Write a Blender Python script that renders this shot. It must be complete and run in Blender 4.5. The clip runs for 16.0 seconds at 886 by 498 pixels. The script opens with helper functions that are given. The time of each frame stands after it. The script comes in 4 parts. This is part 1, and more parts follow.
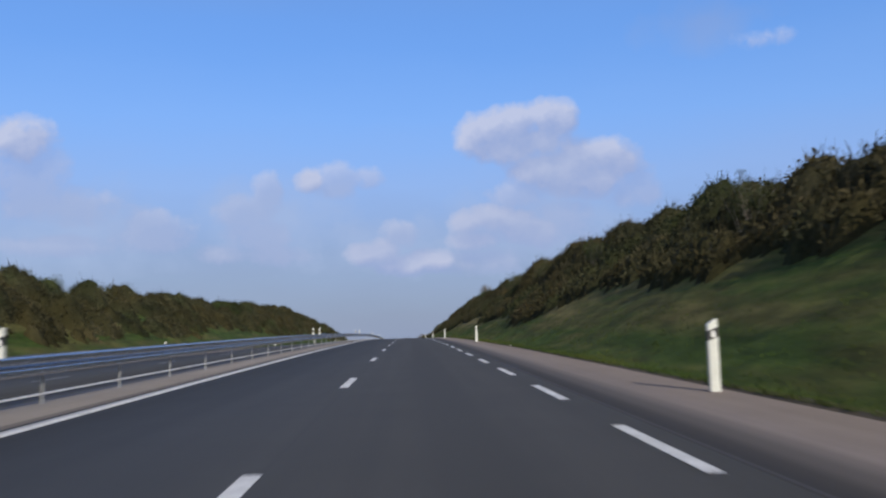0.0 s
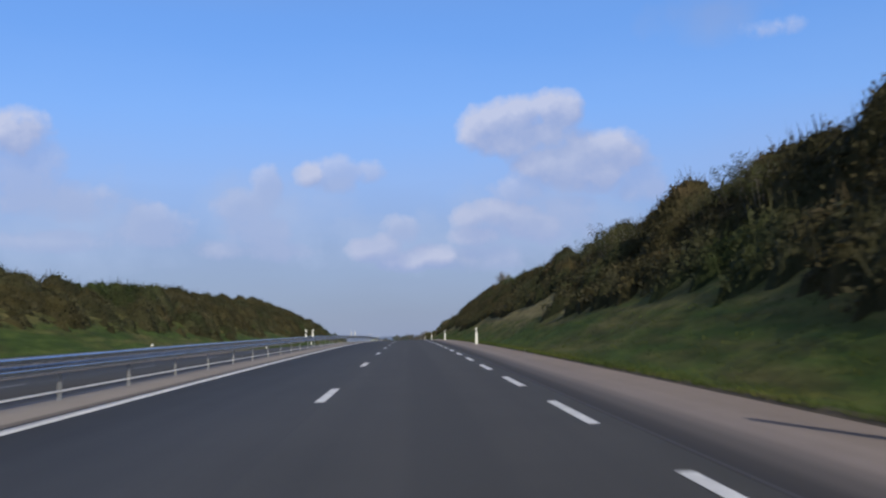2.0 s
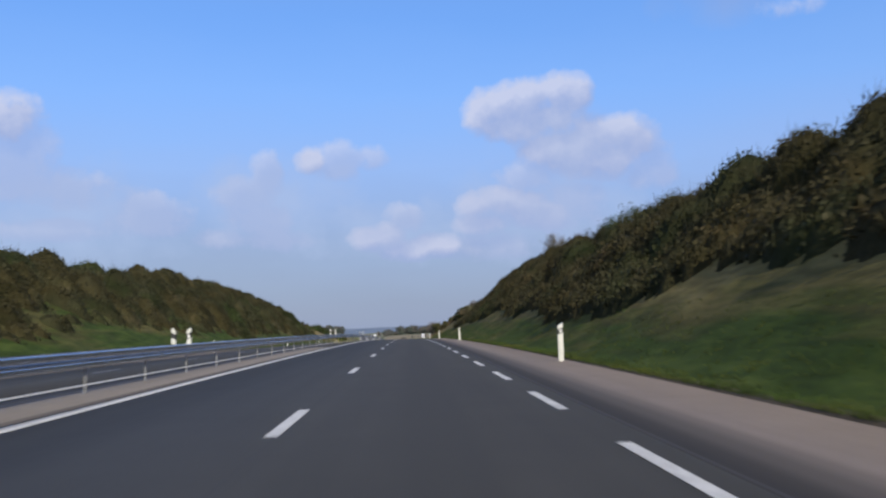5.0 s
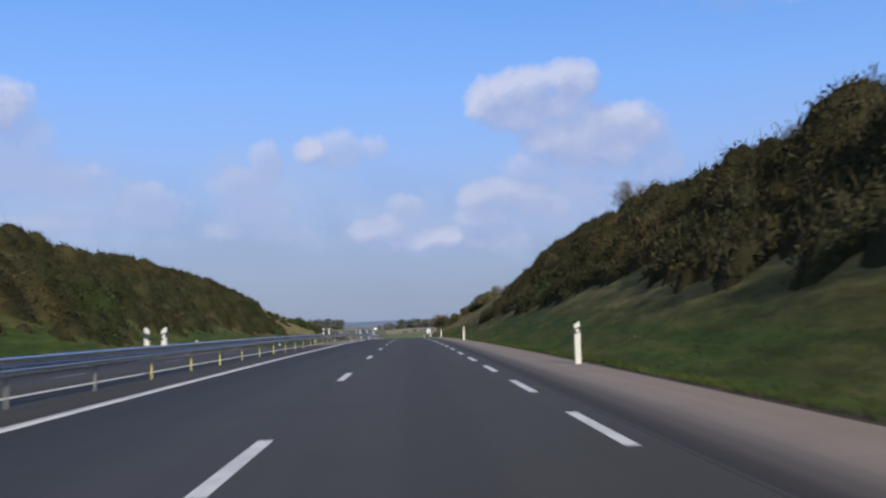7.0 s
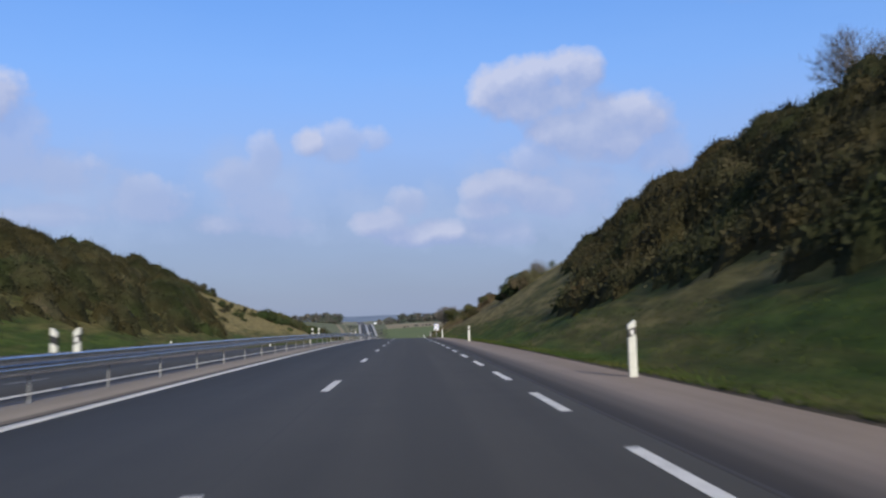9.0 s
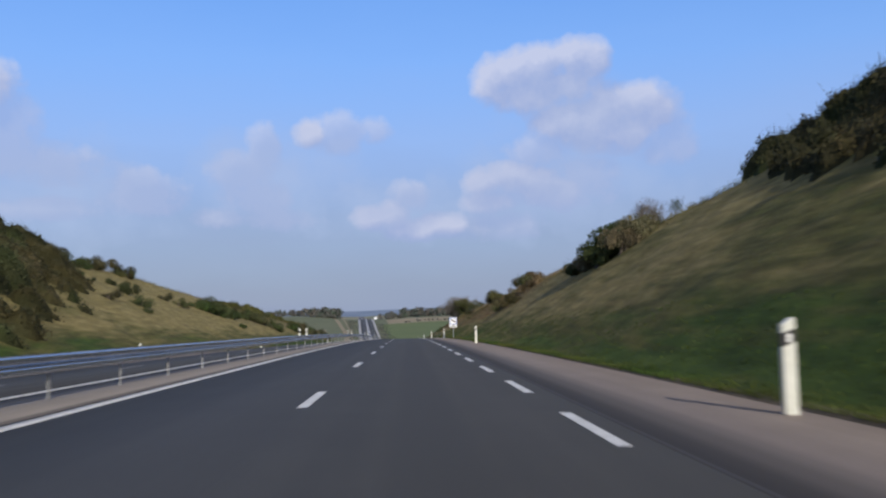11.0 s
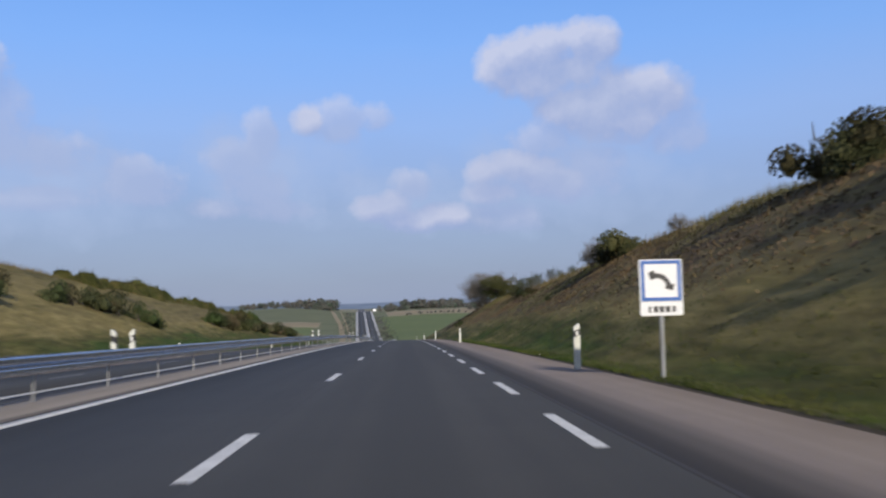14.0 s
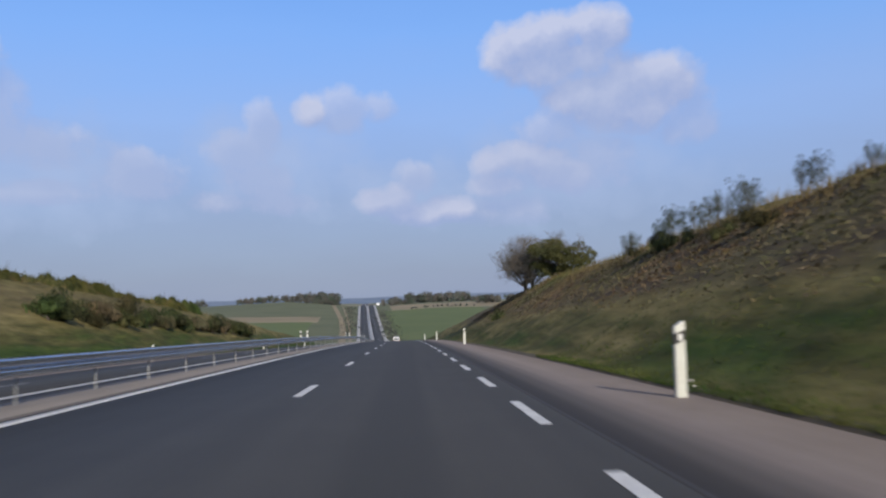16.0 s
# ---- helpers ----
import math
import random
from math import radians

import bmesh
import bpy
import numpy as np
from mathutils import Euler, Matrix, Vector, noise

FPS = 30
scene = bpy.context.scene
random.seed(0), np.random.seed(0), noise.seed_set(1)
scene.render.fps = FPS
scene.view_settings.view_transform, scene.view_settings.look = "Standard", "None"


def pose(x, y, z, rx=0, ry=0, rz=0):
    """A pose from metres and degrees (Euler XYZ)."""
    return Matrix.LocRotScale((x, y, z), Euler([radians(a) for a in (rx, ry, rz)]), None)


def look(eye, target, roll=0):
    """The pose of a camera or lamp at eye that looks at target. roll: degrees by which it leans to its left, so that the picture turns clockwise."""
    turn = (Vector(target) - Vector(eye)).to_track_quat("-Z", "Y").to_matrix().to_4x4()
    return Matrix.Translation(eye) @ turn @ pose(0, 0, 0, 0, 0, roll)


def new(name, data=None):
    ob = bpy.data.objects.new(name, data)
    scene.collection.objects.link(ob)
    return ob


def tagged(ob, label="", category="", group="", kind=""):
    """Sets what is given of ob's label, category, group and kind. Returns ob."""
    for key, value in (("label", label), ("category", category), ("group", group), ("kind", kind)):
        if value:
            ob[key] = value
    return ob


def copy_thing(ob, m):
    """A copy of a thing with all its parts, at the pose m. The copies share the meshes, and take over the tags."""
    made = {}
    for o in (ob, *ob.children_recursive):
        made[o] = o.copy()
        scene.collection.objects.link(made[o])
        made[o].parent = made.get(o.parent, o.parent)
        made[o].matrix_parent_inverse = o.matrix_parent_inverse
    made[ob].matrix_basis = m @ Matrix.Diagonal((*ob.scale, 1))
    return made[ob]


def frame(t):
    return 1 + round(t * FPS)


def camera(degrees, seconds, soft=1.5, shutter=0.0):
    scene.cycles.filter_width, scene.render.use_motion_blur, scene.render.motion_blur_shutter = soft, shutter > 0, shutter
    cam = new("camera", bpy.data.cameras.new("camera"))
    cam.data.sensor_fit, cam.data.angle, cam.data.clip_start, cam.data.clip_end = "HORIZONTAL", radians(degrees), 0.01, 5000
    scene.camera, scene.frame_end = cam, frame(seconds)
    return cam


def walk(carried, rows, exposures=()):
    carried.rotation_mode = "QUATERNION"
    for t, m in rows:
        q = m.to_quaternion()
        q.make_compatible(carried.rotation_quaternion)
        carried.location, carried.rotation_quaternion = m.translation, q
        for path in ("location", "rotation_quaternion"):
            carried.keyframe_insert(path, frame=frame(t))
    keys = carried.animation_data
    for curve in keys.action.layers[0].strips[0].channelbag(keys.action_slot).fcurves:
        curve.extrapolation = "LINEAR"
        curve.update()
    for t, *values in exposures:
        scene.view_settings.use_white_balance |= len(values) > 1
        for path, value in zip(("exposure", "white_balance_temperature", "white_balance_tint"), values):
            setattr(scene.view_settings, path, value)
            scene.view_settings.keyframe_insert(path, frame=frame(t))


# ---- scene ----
# The road's line: stations in metres along the right edge line, offsets to the right of it, heights above it.
S0, S1 = -260, 4900
STATION = np.arange(S0, S1 + 1.0)
GRADE = np.interp(STATION, [S0, 700, 910, 1115, 1350, 1540, 1690, 1900, 2400, S1], [0.019 - S0 / 9000, -0.0588, -0.0588, 0.028, 0.043, 0.043, -0.002, -0.02, 0.0, 0.0])
HEADING = np.interp(STATION, [S0, 443, 1000, 1500, S1], [S0 / 22000, 443 / 22000, 443 / 22000 + 0.055, 443 / 22000 + 0.05, 443 / 22000 + 0.05])
ZERO = -S0


def summed(rate):
    total = np.concatenate([[0.0], np.cumsum((rate[1:] + rate[:-1]) / 2)])
    return total - total[ZERO]


ROAD_X, ROAD_Y, ROAD_Z = summed(-np.sin(HEADING)), summed(np.cos(HEADING)), summed(GRADE)


def along(s, table):
    return np.interp(s, STATION, table)


def place(s, u, h=0.0):
    """A point at station s, u metres right of the edge line, h above the road."""
    a = along(s, HEADING)
    return Vector((along(s, ROAD_X) + u * math.cos(a), along(s, ROAD_Y) + u * math.sin(a), along(s, ROAD_Z) + h))


def places(s, u, h):
    """The same for arrays."""
    a = along(s, HEADING)
    return np.stack([along(s, ROAD_X) + u * np.cos(a), along(s, ROAD_Y) + u * np.sin(a), along(s, ROAD_Z) + h], axis=-1)


def stand(s, u, h=0.0, turn=0.0):
    """The pose of an upright thing that faces back along the road."""
    p = place(s, u, h)
    return pose(p.x, p.y, p.z, 0, 0, math.degrees(along(s, HEADING)) + turn)


def eye(s, u, yaw, pitch, roll):
    """The camera's pose in the car: 1.15 m over the road, turned against the road's own direction."""
    p = place(s, u, 1.151)
    lean = pose(0, 0, 0, 90 + pitch + math.degrees(math.atan(along(s, GRADE))), 0, math.degrees(along(s, HEADING)) + yaw)
    return Matrix.Translation(p) @ lean @ pose(0, 0, 0, 0, 0, roll)


# ---- the camera ----
cam = camera(52.3, 16.0, soft=2.3, shutter=0.25)
DRIVE = [
    (0.0, 0.06, -2.22, -2.21, 4.67, -1.56), (0.5, 13.10, -2.17, -2.17, 4.69, -1.53), (1.0, 27.38, -2.13, -2.21, 4.77, -1.50),
    (1.5, 40.55, -2.09, -2.25, 4.75, -1.52), (2.0, 54.84, -2.05, -2.24, 4.79, -1.56), (2.5, 67.99, -2.02, -2.13, 4.78, -1.50),
    (3.0, 82.54, -1.98, -2.11, 4.74, -1.51), (3.5, 95.94, -1.98, -2.13, 4.76, -1.53), (4.0, 110.14, -1.96, -2.15, 4.76, -1.60),
    (4.5, 123.7, -1.96, -2.17, 4.74, -1.57), (5.0, 137.4, -1.97, -2.19, 4.72, -1.55), (5.5, 151.2, -1.98, -2.22, 4.70, -1.52),
    (6.0, 165.0, -1.99, -2.24, 4.68, -1.50), (6.5, 178.74, -2.00, -2.26, 4.67, -1.48), (7.0, 192.87, -1.98, -2.21, 4.66, -1.58),
    (7.5, 206.17, -1.99, -2.20, 4.66, -1.57), (8.0, 220.47, -1.99, -2.17, 4.77, -1.50), (8.5, 233.76, -1.98, -2.13, 4.72, -1.45),
    (9.0, 247.93, -1.96, -2.27, 4.66, -1.53), (9.5, 261.7, -1.95, -2.27, 4.67, -1.54), (10.0, 275.4, -1.94, -2.28, 4.68, -1.55),
    (10.5, 289.2, -1.93, -2.28, 4.68, -1.55), (11.0, 303.0, -1.92, -2.29, 4.69, -1.56), (11.5, 316.71, -1.91, -2.29, 4.70, -1.57),
    (12.0, 331.22, -1.85, -2.35, 4.72, -1.65), (12.5, 344.40, -1.88, -2.28, 4.76, -1.49), (13.0, 359.04, -1.82, -2.23, 4.71, -1.34),
    (13.5, 372.46, -1.82, -2.36, 4.66, -1.42), (14.0, 387.13, -1.75, -2.42, 4.78, -1.45), (14.5, 400.82, -1.70, -2.51, 4.74, -1.49),
    (15.0, 415.47, -1.57, -2.43, 4.70, -1.56), (15.5, 428.75, -1.56, -2.38, 4.74, -1.58), (16.0, 443.43, -1.52, -2.25, 4.80, -1.63),
]
walk(cam, [(t, eye(s, u, yaw, pitch, roll)) for t, s, u, yaw, pitch, roll in DRIVE], [(0.0, -0.13, 6250, 10), (2.5, -0.09, 6260, 10), (4.0, 0.0, 6320, 10), (6.5, -0.02, 6320, 10), (9.0, -0.05, 6280, 10), (12.5, -0.04, 6380, 10), (16.0, -0.06, 6400, 10)])

# ---- light ----
SUN_HIGH, SUN_ROUND = 23.0, 164.0  # elevation, and azimuth clockwise from the way ahead
world = bpy.data.worlds.new("sky")
scene.world = world
world.use_nodes = True
wn, wl = world.node_tree.nodes, world.node_tree.links
sky = wn.new("ShaderNodeTexSky")
sky.sky_type, sky.sun_disc = "NISHITA", False
sky.sun_elevation, sky.sun_rotation = radians(SUN_HIGH), radians(SUN_ROUND)
sky.air_density, sky.dust_density, sky.ozone_density = 1.0, 0.2, 2.0
deep = wn.new("ShaderNodeHueSaturation")
deep.inputs["Hue"].default_value, deep.inputs["Saturation"].default_value = 0.518, 1.3
wl.new(sky.outputs[0], deep.inputs["Color"])
# unseen broken white cloud overhead, added to whiten the sky's fill light
way = wn.new("ShaderNodeTexCoord").outputs["Generated"]
puffy, high, cover = wn.new("ShaderNodeTexNoise"), wn.new("ShaderNodeSeparateXYZ"), wn.new("ShaderNodeMapRange")
puffy.inputs["Scale"].default_value, puffy.inputs["Detail"].default_value = 2.2, 6.0
wl.new(way, puffy.inputs["Vector"]), wl.new(way, high.inputs[0])
cover.inputs["From Min"].default_value, cover.inputs["From Max"].default_value = 0.42, 0.58
wl.new(puffy.outputs["Fac"], cover.inputs["Value"])
rise_in = wn.new("ShaderNodeMapRange")
rise_in.inputs["From Min"].default_value, rise_in.inputs["From Max"].default_value = 0.34, 0.50
wl.new(high.outputs[2], rise_in.inputs["Value"])
share = wn.new("ShaderNodeMath")
share.operation = "MULTIPLY"
wl.new(cover.outputs[0], share.inputs[0]), wl.new(rise_in.outputs[0], share.inputs[1])
mixed_sky = wn.new("ShaderNodeMix")
mixed_sky.data_type = "RGBA"
mixed_sky.inputs[7].default_value = (2.2, 2.15, 2.15, 1)
wl.new(share.outputs[0], mixed_sky.inputs[0]), wl.new(deep.outputs[0], mixed_sky.inputs[6])
wl.new(mixed_sky.outputs[2], wn["Background"].inputs[0])
wn["Background"].inputs[1].default_value = 0.15
sun = new("sun", bpy.data.lights.new("sun", "SUN"))
sun.data.energy, sun.data.angle, sun.data.color = 4.1, radians(1.0), (1.0, 0.89, 0.73)
to_sun = Vector((math.sin(radians(SUN_ROUND)) * math.cos(radians(SUN_HIGH)), math.cos(radians(SUN_ROUND)) * math.cos(radians(SUN_HIGH)), math.sin(radians(SUN_HIGH))))
sun.matrix_world = look(to_sun * 100, (0, 0, 0))


# ---- materials ----
def blank(name, rough=0.8, metal=0.0, sheen=0.5):
    m = bpy.data.materials.new(name)
    m.use_nodes = True
    b = m.node_tree.nodes["Principled BSDF"]
    b.inputs["Roughness"].default_value, b.inputs["Metallic"].default_value, b.inputs["Specular IOR Level"].default_value = rough, metal, sheen
    return m, m.node_tree.nodes, m.node_tree.links, b


def noise_node(n, l, scale, detail=4.0, vector=None, rough=0.55):
    t = n.new("ShaderNodeTexNoise")
    t.inputs["Scale"].default_value, t.inputs["Detail"].default_value, t.inputs["Roughness"].default_value = scale, detail, rough
    if vector is None:
        vector = n.new("ShaderNodeNewGeometry").outputs["Position"]
    l.new(vector, t.inputs["Vector"])
    return t.outputs["Fac"]


def ramp_node(n, l, fac, stops):
    r = n.new("ShaderNodeValToRGB")
    while len(r.color_ramp.elements) < len(stops):
        r.color_ramp.elements.new(0.5)
    for e, (at, c) in zip(r.color_ramp.elements, stops):
        e.position, e.color = at, (*c, 1)
    l.new(fac, r.inputs[0])
    return r.outputs[0]


def sums(n, l, op, a, b):
    m = n.new("ShaderNodeMath")
    m.operation = op
    for i, v in enumerate((a, b)):
        if isinstance(v, (int, float)):
            m.inputs[i].default_value = v
        else:
            l.new(v, m.inputs[i])
    return m.outputs[0]


def blend(n, l, fac, a, b, kind="MIX"):
    m = n.new("ShaderNodeMix")
    m.data_type, m.blend_type = "RGBA", kind
    for i, v in ((0, fac), (6, a), (7, b)):
        if isinstance(v, (int, float)):
            m.inputs[i].default_value = v
        elif isinstance(v, tuple):
            m.inputs[i].default_value = (*v, 1)
        else:
            l.new(v, m.inputs[i])
    return m.outputs[2]


def bumped(n, l, b, height, strength, distance):
    k = n.new("ShaderNodeBump")
    k.inputs["Strength"].default_value, k.inputs["Distance"].default_value = strength, distance
    l.new(height, k.inputs["Height"])
    l.new(k.outputs[0], b.inputs["Normal"])


def grained(name, dark, light, fine, coarse, rough=0.8, metal=0.0, bump=0.2, deep=0.01):
    """A surface with fine grain and coarse stains between two colours."""
    m, n, l, b = blank(name, rough, metal)
    f, c = noise_node(n, l, fine, 3.0), noise_node(n, l, coarse, 4.0)
    mixed = sums(n, l, "ADD", sums(n, l, "MULTIPLY", f, 0.5), sums(n, l, "MULTIPLY", c, 0.5))
    l.new(ramp_node(n, l, mixed, [(0.3, dark), (0.7, light)]), b.inputs["Base Color"])
    bumped(n, l, b, f, bump, deep)
    return m


def paved(name, dark, light, tone_bands, gloss=0.25):
    """Chippings in binder: fine speckle, drawn-out stains along the road and bands of another tone, some where wheels
    run.
    """
    m, n, l, b = blank(name, 0.75, 0.0, gloss)
    uv = n.new("ShaderNodeUVMap").outputs[0]
    long = n.new("ShaderNodeMapping")
    long.inputs["Scale"].default_value = (1.3, 0.03, 1)
    l.new(uv, long.inputs[0])
    stain, speck, patch = noise_node(n, l, 1.0, 4.0, long.outputs[0]), noise_node(n, l, 60.0, 2.0), noise_node(n, l, 0.6, 3.0)
    mixed = sums(n, l, "ADD", sums(n, l, "MULTIPLY", stain, 0.45), sums(n, l, "ADD", sums(n, l, "MULTIPLY", speck, 0.35), sums(n, l, "MULTIPLY", patch, 0.2)))
    colour = ramp_node(n, l, mixed, [(0.3, dark), (0.7, light)])
    across = n.new("ShaderNodeSeparateXYZ")
    l.new(uv, across.inputs[0])
    for at, half, shade in tone_bands:
        off = sums(n, l, "DIVIDE", sums(n, l, "ABSOLUTE", sums(n, l, "SUBTRACT", across.outputs[0], at), 0.0), half)
        near = sums(n, l, "MINIMUM", sums(n, l, "MULTIPLY", sums(n, l, "MAXIMUM", sums(n, l, "SUBTRACT", 1.0, off), 0.0), 2.5), 1.0)
        colour = blend(n, l, sums(n, l, "MULTIPLY", near, 0.8), colour, shade)
    l.new(colour, b.inputs["Base Color"])
    bumped(n, l, b, speck, 0.35, 0.006)
    return m


ASPHALT = paved("asphalt", (0.0455, 0.0455, 0.0455), (0.081, 0.0805, 0.0795), [(-1.7, 0.5, (0.054, 0.054, 0.054)), (-3.42, 0.025, (0.058, 0.058, 0.06))])
CHIPPINGS = paved("pink_chippings", (0.19, 0.159, 0.140), (0.34, 0.288, 0.257), [(0.98, 0.4, (0.19, 0.163, 0.145)), (0.74, 0.42, (0.142, 0.124, 0.110)), (0.42, 0.42, (0.100, 0.089, 0.078)), (0.40, 0.03, (0.17, 0.155, 0.145))], 0.12)
# The dark band at -9.2 paints in the barrier's shade on the median.
MEDIAN_CHIPPINGS = paved("beige_chippings", (0.225, 0.200, 0.178), (0.37, 0.335, 0.30), [(-7.2, 0.25, (0.14, 0.125, 0.115)), (-9.2, 0.55, (0.085, 0.08, 0.075))], 0.12)
PALE_CHIPPINGS = grained("pale_chippings", (0.38, 0.37, 0.36), (0.54, 0.53, 0.52), 4.0, 0.1, 0.9)
WORN_PAINT = grained("worn_road_paint", (0.10, 0.10, 0.10), (0.34, 0.34, 0.335), 30.0, 1.5, 0.6)
PAINT = grained("road_paint", (0.50, 0.50, 0.49), (0.90, 0.90, 0.88), 14.0, 2.2, 0.6)
STEEL = grained("galvanised_steel", (0.40, 0.43, 0.49), (0.54, 0.565, 0.61), 25.0, 1.2, 0.27, 0.88, 0.004, 0.0005)
POST_STEEL = grained("dull_zinc", (0.24, 0.25, 0.26), (0.36, 0.37, 0.38), 25.0, 2.0, 0.6, 0.3)
YELLOW = grained("yellow_lacquer", (0.48, 0.46, 0.13), (0.62, 0.60, 0.20), 12.0, 2.0, 0.5)
PLASTIC = grained("white_plastic", (0.52, 0.53, 0.48), (0.68, 0.69, 0.63), 14.0, 3.0, 0.45, 0.0, 0.05)
BLACK = grained("black_band", (0.012, 0.012, 0.014), (0.03, 0.03, 0.032), 20.0, 4.0, 0.5)
GLASSY = grained("reflector_white", (0.72, 0.72, 0.70), (0.88, 0.88, 0.86), 80.0, 5.0, 0.2)
SIGN_WHITE = grained("sign_white", (0.74, 0.75, 0.77), (0.84, 0.85, 0.87), 20.0, 2.0, 0.35, 0.0, 0.03)
SIGN_BLUE = grained("sign_blue", (0.03, 0.11, 0.38), (0.045, 0.14, 0.45), 20.0, 2.0, 0.35, 0.0, 0.03)
BARK = grained("bark", (0.045, 0.036, 0.028), (0.12, 0.10, 0.08), 9.0, 1.2, 0.9, 0.0, 0.6, 0.02)
STONE = grained("pale_stone", (0.35, 0.33, 0.30), (0.6, 0.58, 0.54), 20.0, 3.0, 0.9)
SOIL = grained("soil", (0.045, 0.034, 0.02), (0.10, 0.078, 0.045), 6.0, 0.8, 0.95)
TAN_FIELD = grained("stubble", (0.20, 0.16, 0.09), (0.32, 0.26, 0.16), 1.5, 0.02, 0.95)
GREEN_FIELD = grained("young_crop", (0.085, 0.118, 0.030), (0.125, 0.155, 0.042), 1.5, 0.02, 0.9)
DARK_FIELD = grained("pasture", (0.085, 0.100, 0.042), (0.145, 0.152, 0.072), 1.5, 0.02, 0.9)
CAR_WHITE = grained("white_car_paint", (0.70, 0.70, 0.70), (0.80, 0.80, 0.80), 3.0, 0.5, 0.25, 0.0, 0.0)
CAR_DARK = grained("dark_glass", (0.01, 0.012, 0.014), (0.03, 0.032, 0.035), 3.0, 0.5, 0.1, 0.0, 0.0)
RUBBER = grained("rubber", (0.015, 0.015, 0.015), (0.03, 0.03, 0.03), 20.0, 2.0, 0.9)


def turf(name):
    """Rough grass: fresh green on the verge, olive and straw in drawn-out patches above it, brown stalks where it is heath."""
    m, n, l, b = blank(name, 0.92, 0.0, 0.12)
    dry, old = n.new("ShaderNodeAttribute"), n.new("ShaderNodeAttribute")
    dry.attribute_name, old.attribute_name = "dry", "heath"
    where, drawn, long = n.new("ShaderNodeNewGeometry").outputs["Position"], n.new("ShaderNodeMapping"), n.new("ShaderNodeMapping")
    drawn.inputs["Scale"].default_value = (1.0, 0.30, 1.5)  # mown along the road
    long.inputs["Scale"].default_value = (1.0, 0.10, 2.2)
    l.new(where, drawn.inputs[0]), l.new(where, long.inputs[0])
    fine, mid = noise_node(n, l, 14.0, 4.0), noise_node(n, l, 1.3, 5.0, drawn.outputs[0], 0.6)
    wide, bands = noise_node(n, l, 0.20, 4.0, drawn.outputs[0], 0.6), noise_node(n, l, 0.9, 3.0, long.outputs[0])
    green = ramp_node(n, l, mid, [(0.28, (0.028, 0.048, 0.011)), (0.5, (0.055, 0.090, 0.018)), (0.72, (0.100, 0.138, 0.030))])
    olive = ramp_node(n, l, mid, [(0.25, (0.048, 0.050, 0.016)), (0.5, (0.100, 0.099, 0.032)), (0.75, (0.18, 0.168, 0.056))])
    straw = ramp_node(n, l, mid, [(0.2, (0.13, 0.106, 0.044)), (0.5, (0.25, 0.205, 0.082)), (0.8, (0.40, 0.33, 0.145))])
    pale = sums(n, l, "ADD", dry.outputs["Fac"], sums(n, l, "ADD", sums(n, l, "MULTIPLY", wide, 1.9), sums(n, l, "MULTIPLY", bands, 0.9)))
    colour = blend(n, l, ramp_node(n, l, sums(n, l, "SUBTRACT", pale, 1.25), [(0.12, (0, 0, 0)), (0.42, (1, 1, 1))]), green, olive)
    colour = blend(n, l, ramp_node(n, l, sums(n, l, "SUBTRACT", pale, 1.45), [(0.25, (0, 0, 0)), (0.70, (1, 1, 1))]), colour, straw)
    stalks = ramp_node(n, l, noise_node(n, l, 0.8, 7.0, drawn.outputs[0], 0.68), [(0.30, (0.045, 0.036, 0.025)), (0.45, (0.115, 0.086, 0.060)), (0.55, (0.145, 0.122, 0.058)), (0.72, (0.28, 0.22, 0.14))])
    dense = ramp_node(n, l, sums(n, l, "MULTIPLY", old.outputs["Fac"], sums(n, l, "ADD", noise_node(n, l, 0.33, 5.0, drawn.outputs[0], 0.6), 0.5)), [(0.3, (0, 0, 0)), (0.68, (0.9, 0.9, 0.9))])
    colour = blend(n, l, dense, colour, stalks)
    colour = blend(n, l, 0.4, colour, ramp_node(n, l, fine, [(0.3, (0.45, 0.45, 0.45)), (0.7, (1.1, 1.1, 1.1))]), "MULTIPLY")
    l.new(colour, b.inputs["Base Color"])
    bumped(n, l, b, sums(n, l, "ADD", sums(n, l, "MULTIPLY", fine, 0.25), noise_node(n, l, 1.7, 7.0, None, 0.65)), 0.42, 0.30)
    return m


def drifting(n, l, colour):
    """Neighbouring kinds of shrub: some greener, some redder, some grey with bare twigs."""
    kind = noise_node(n, l, 0.11, 3.0)
    return blend(n, l, 1.0, colour, ramp_node(n, l, kind, [(0.32, (0.80, 1.08, 0.78)), (0.48, (1.0, 1.0, 1.0)), (0.58, (1.18, 1.03, 0.9)), (0.7, (1.15, 1.10, 1.25))]), "MULTIPLY")


def leafage(name, stops, patch=0.35):
    """Leaves: each one its own tint, whole bushes drifting from green to brown."""
    m, n, l, b = blank(name, 0.75, 0.0, 0.15)
    g = n.new("ShaderNodeNewGeometry")
    clump = noise_node(n, l, patch, 2.0)
    mixed = sums(n, l, "ADD", sums(n, l, "MULTIPLY", g.outputs["Random Per Island"], 0.13), sums(n, l, "SUBTRACT", sums(n, l, "MULTIPLY", clump, 1.6), 0.40))
    l.new(drifting(n, l, ramp_node(n, l, mixed, stops)), b.inputs["Base Color"])
    return m


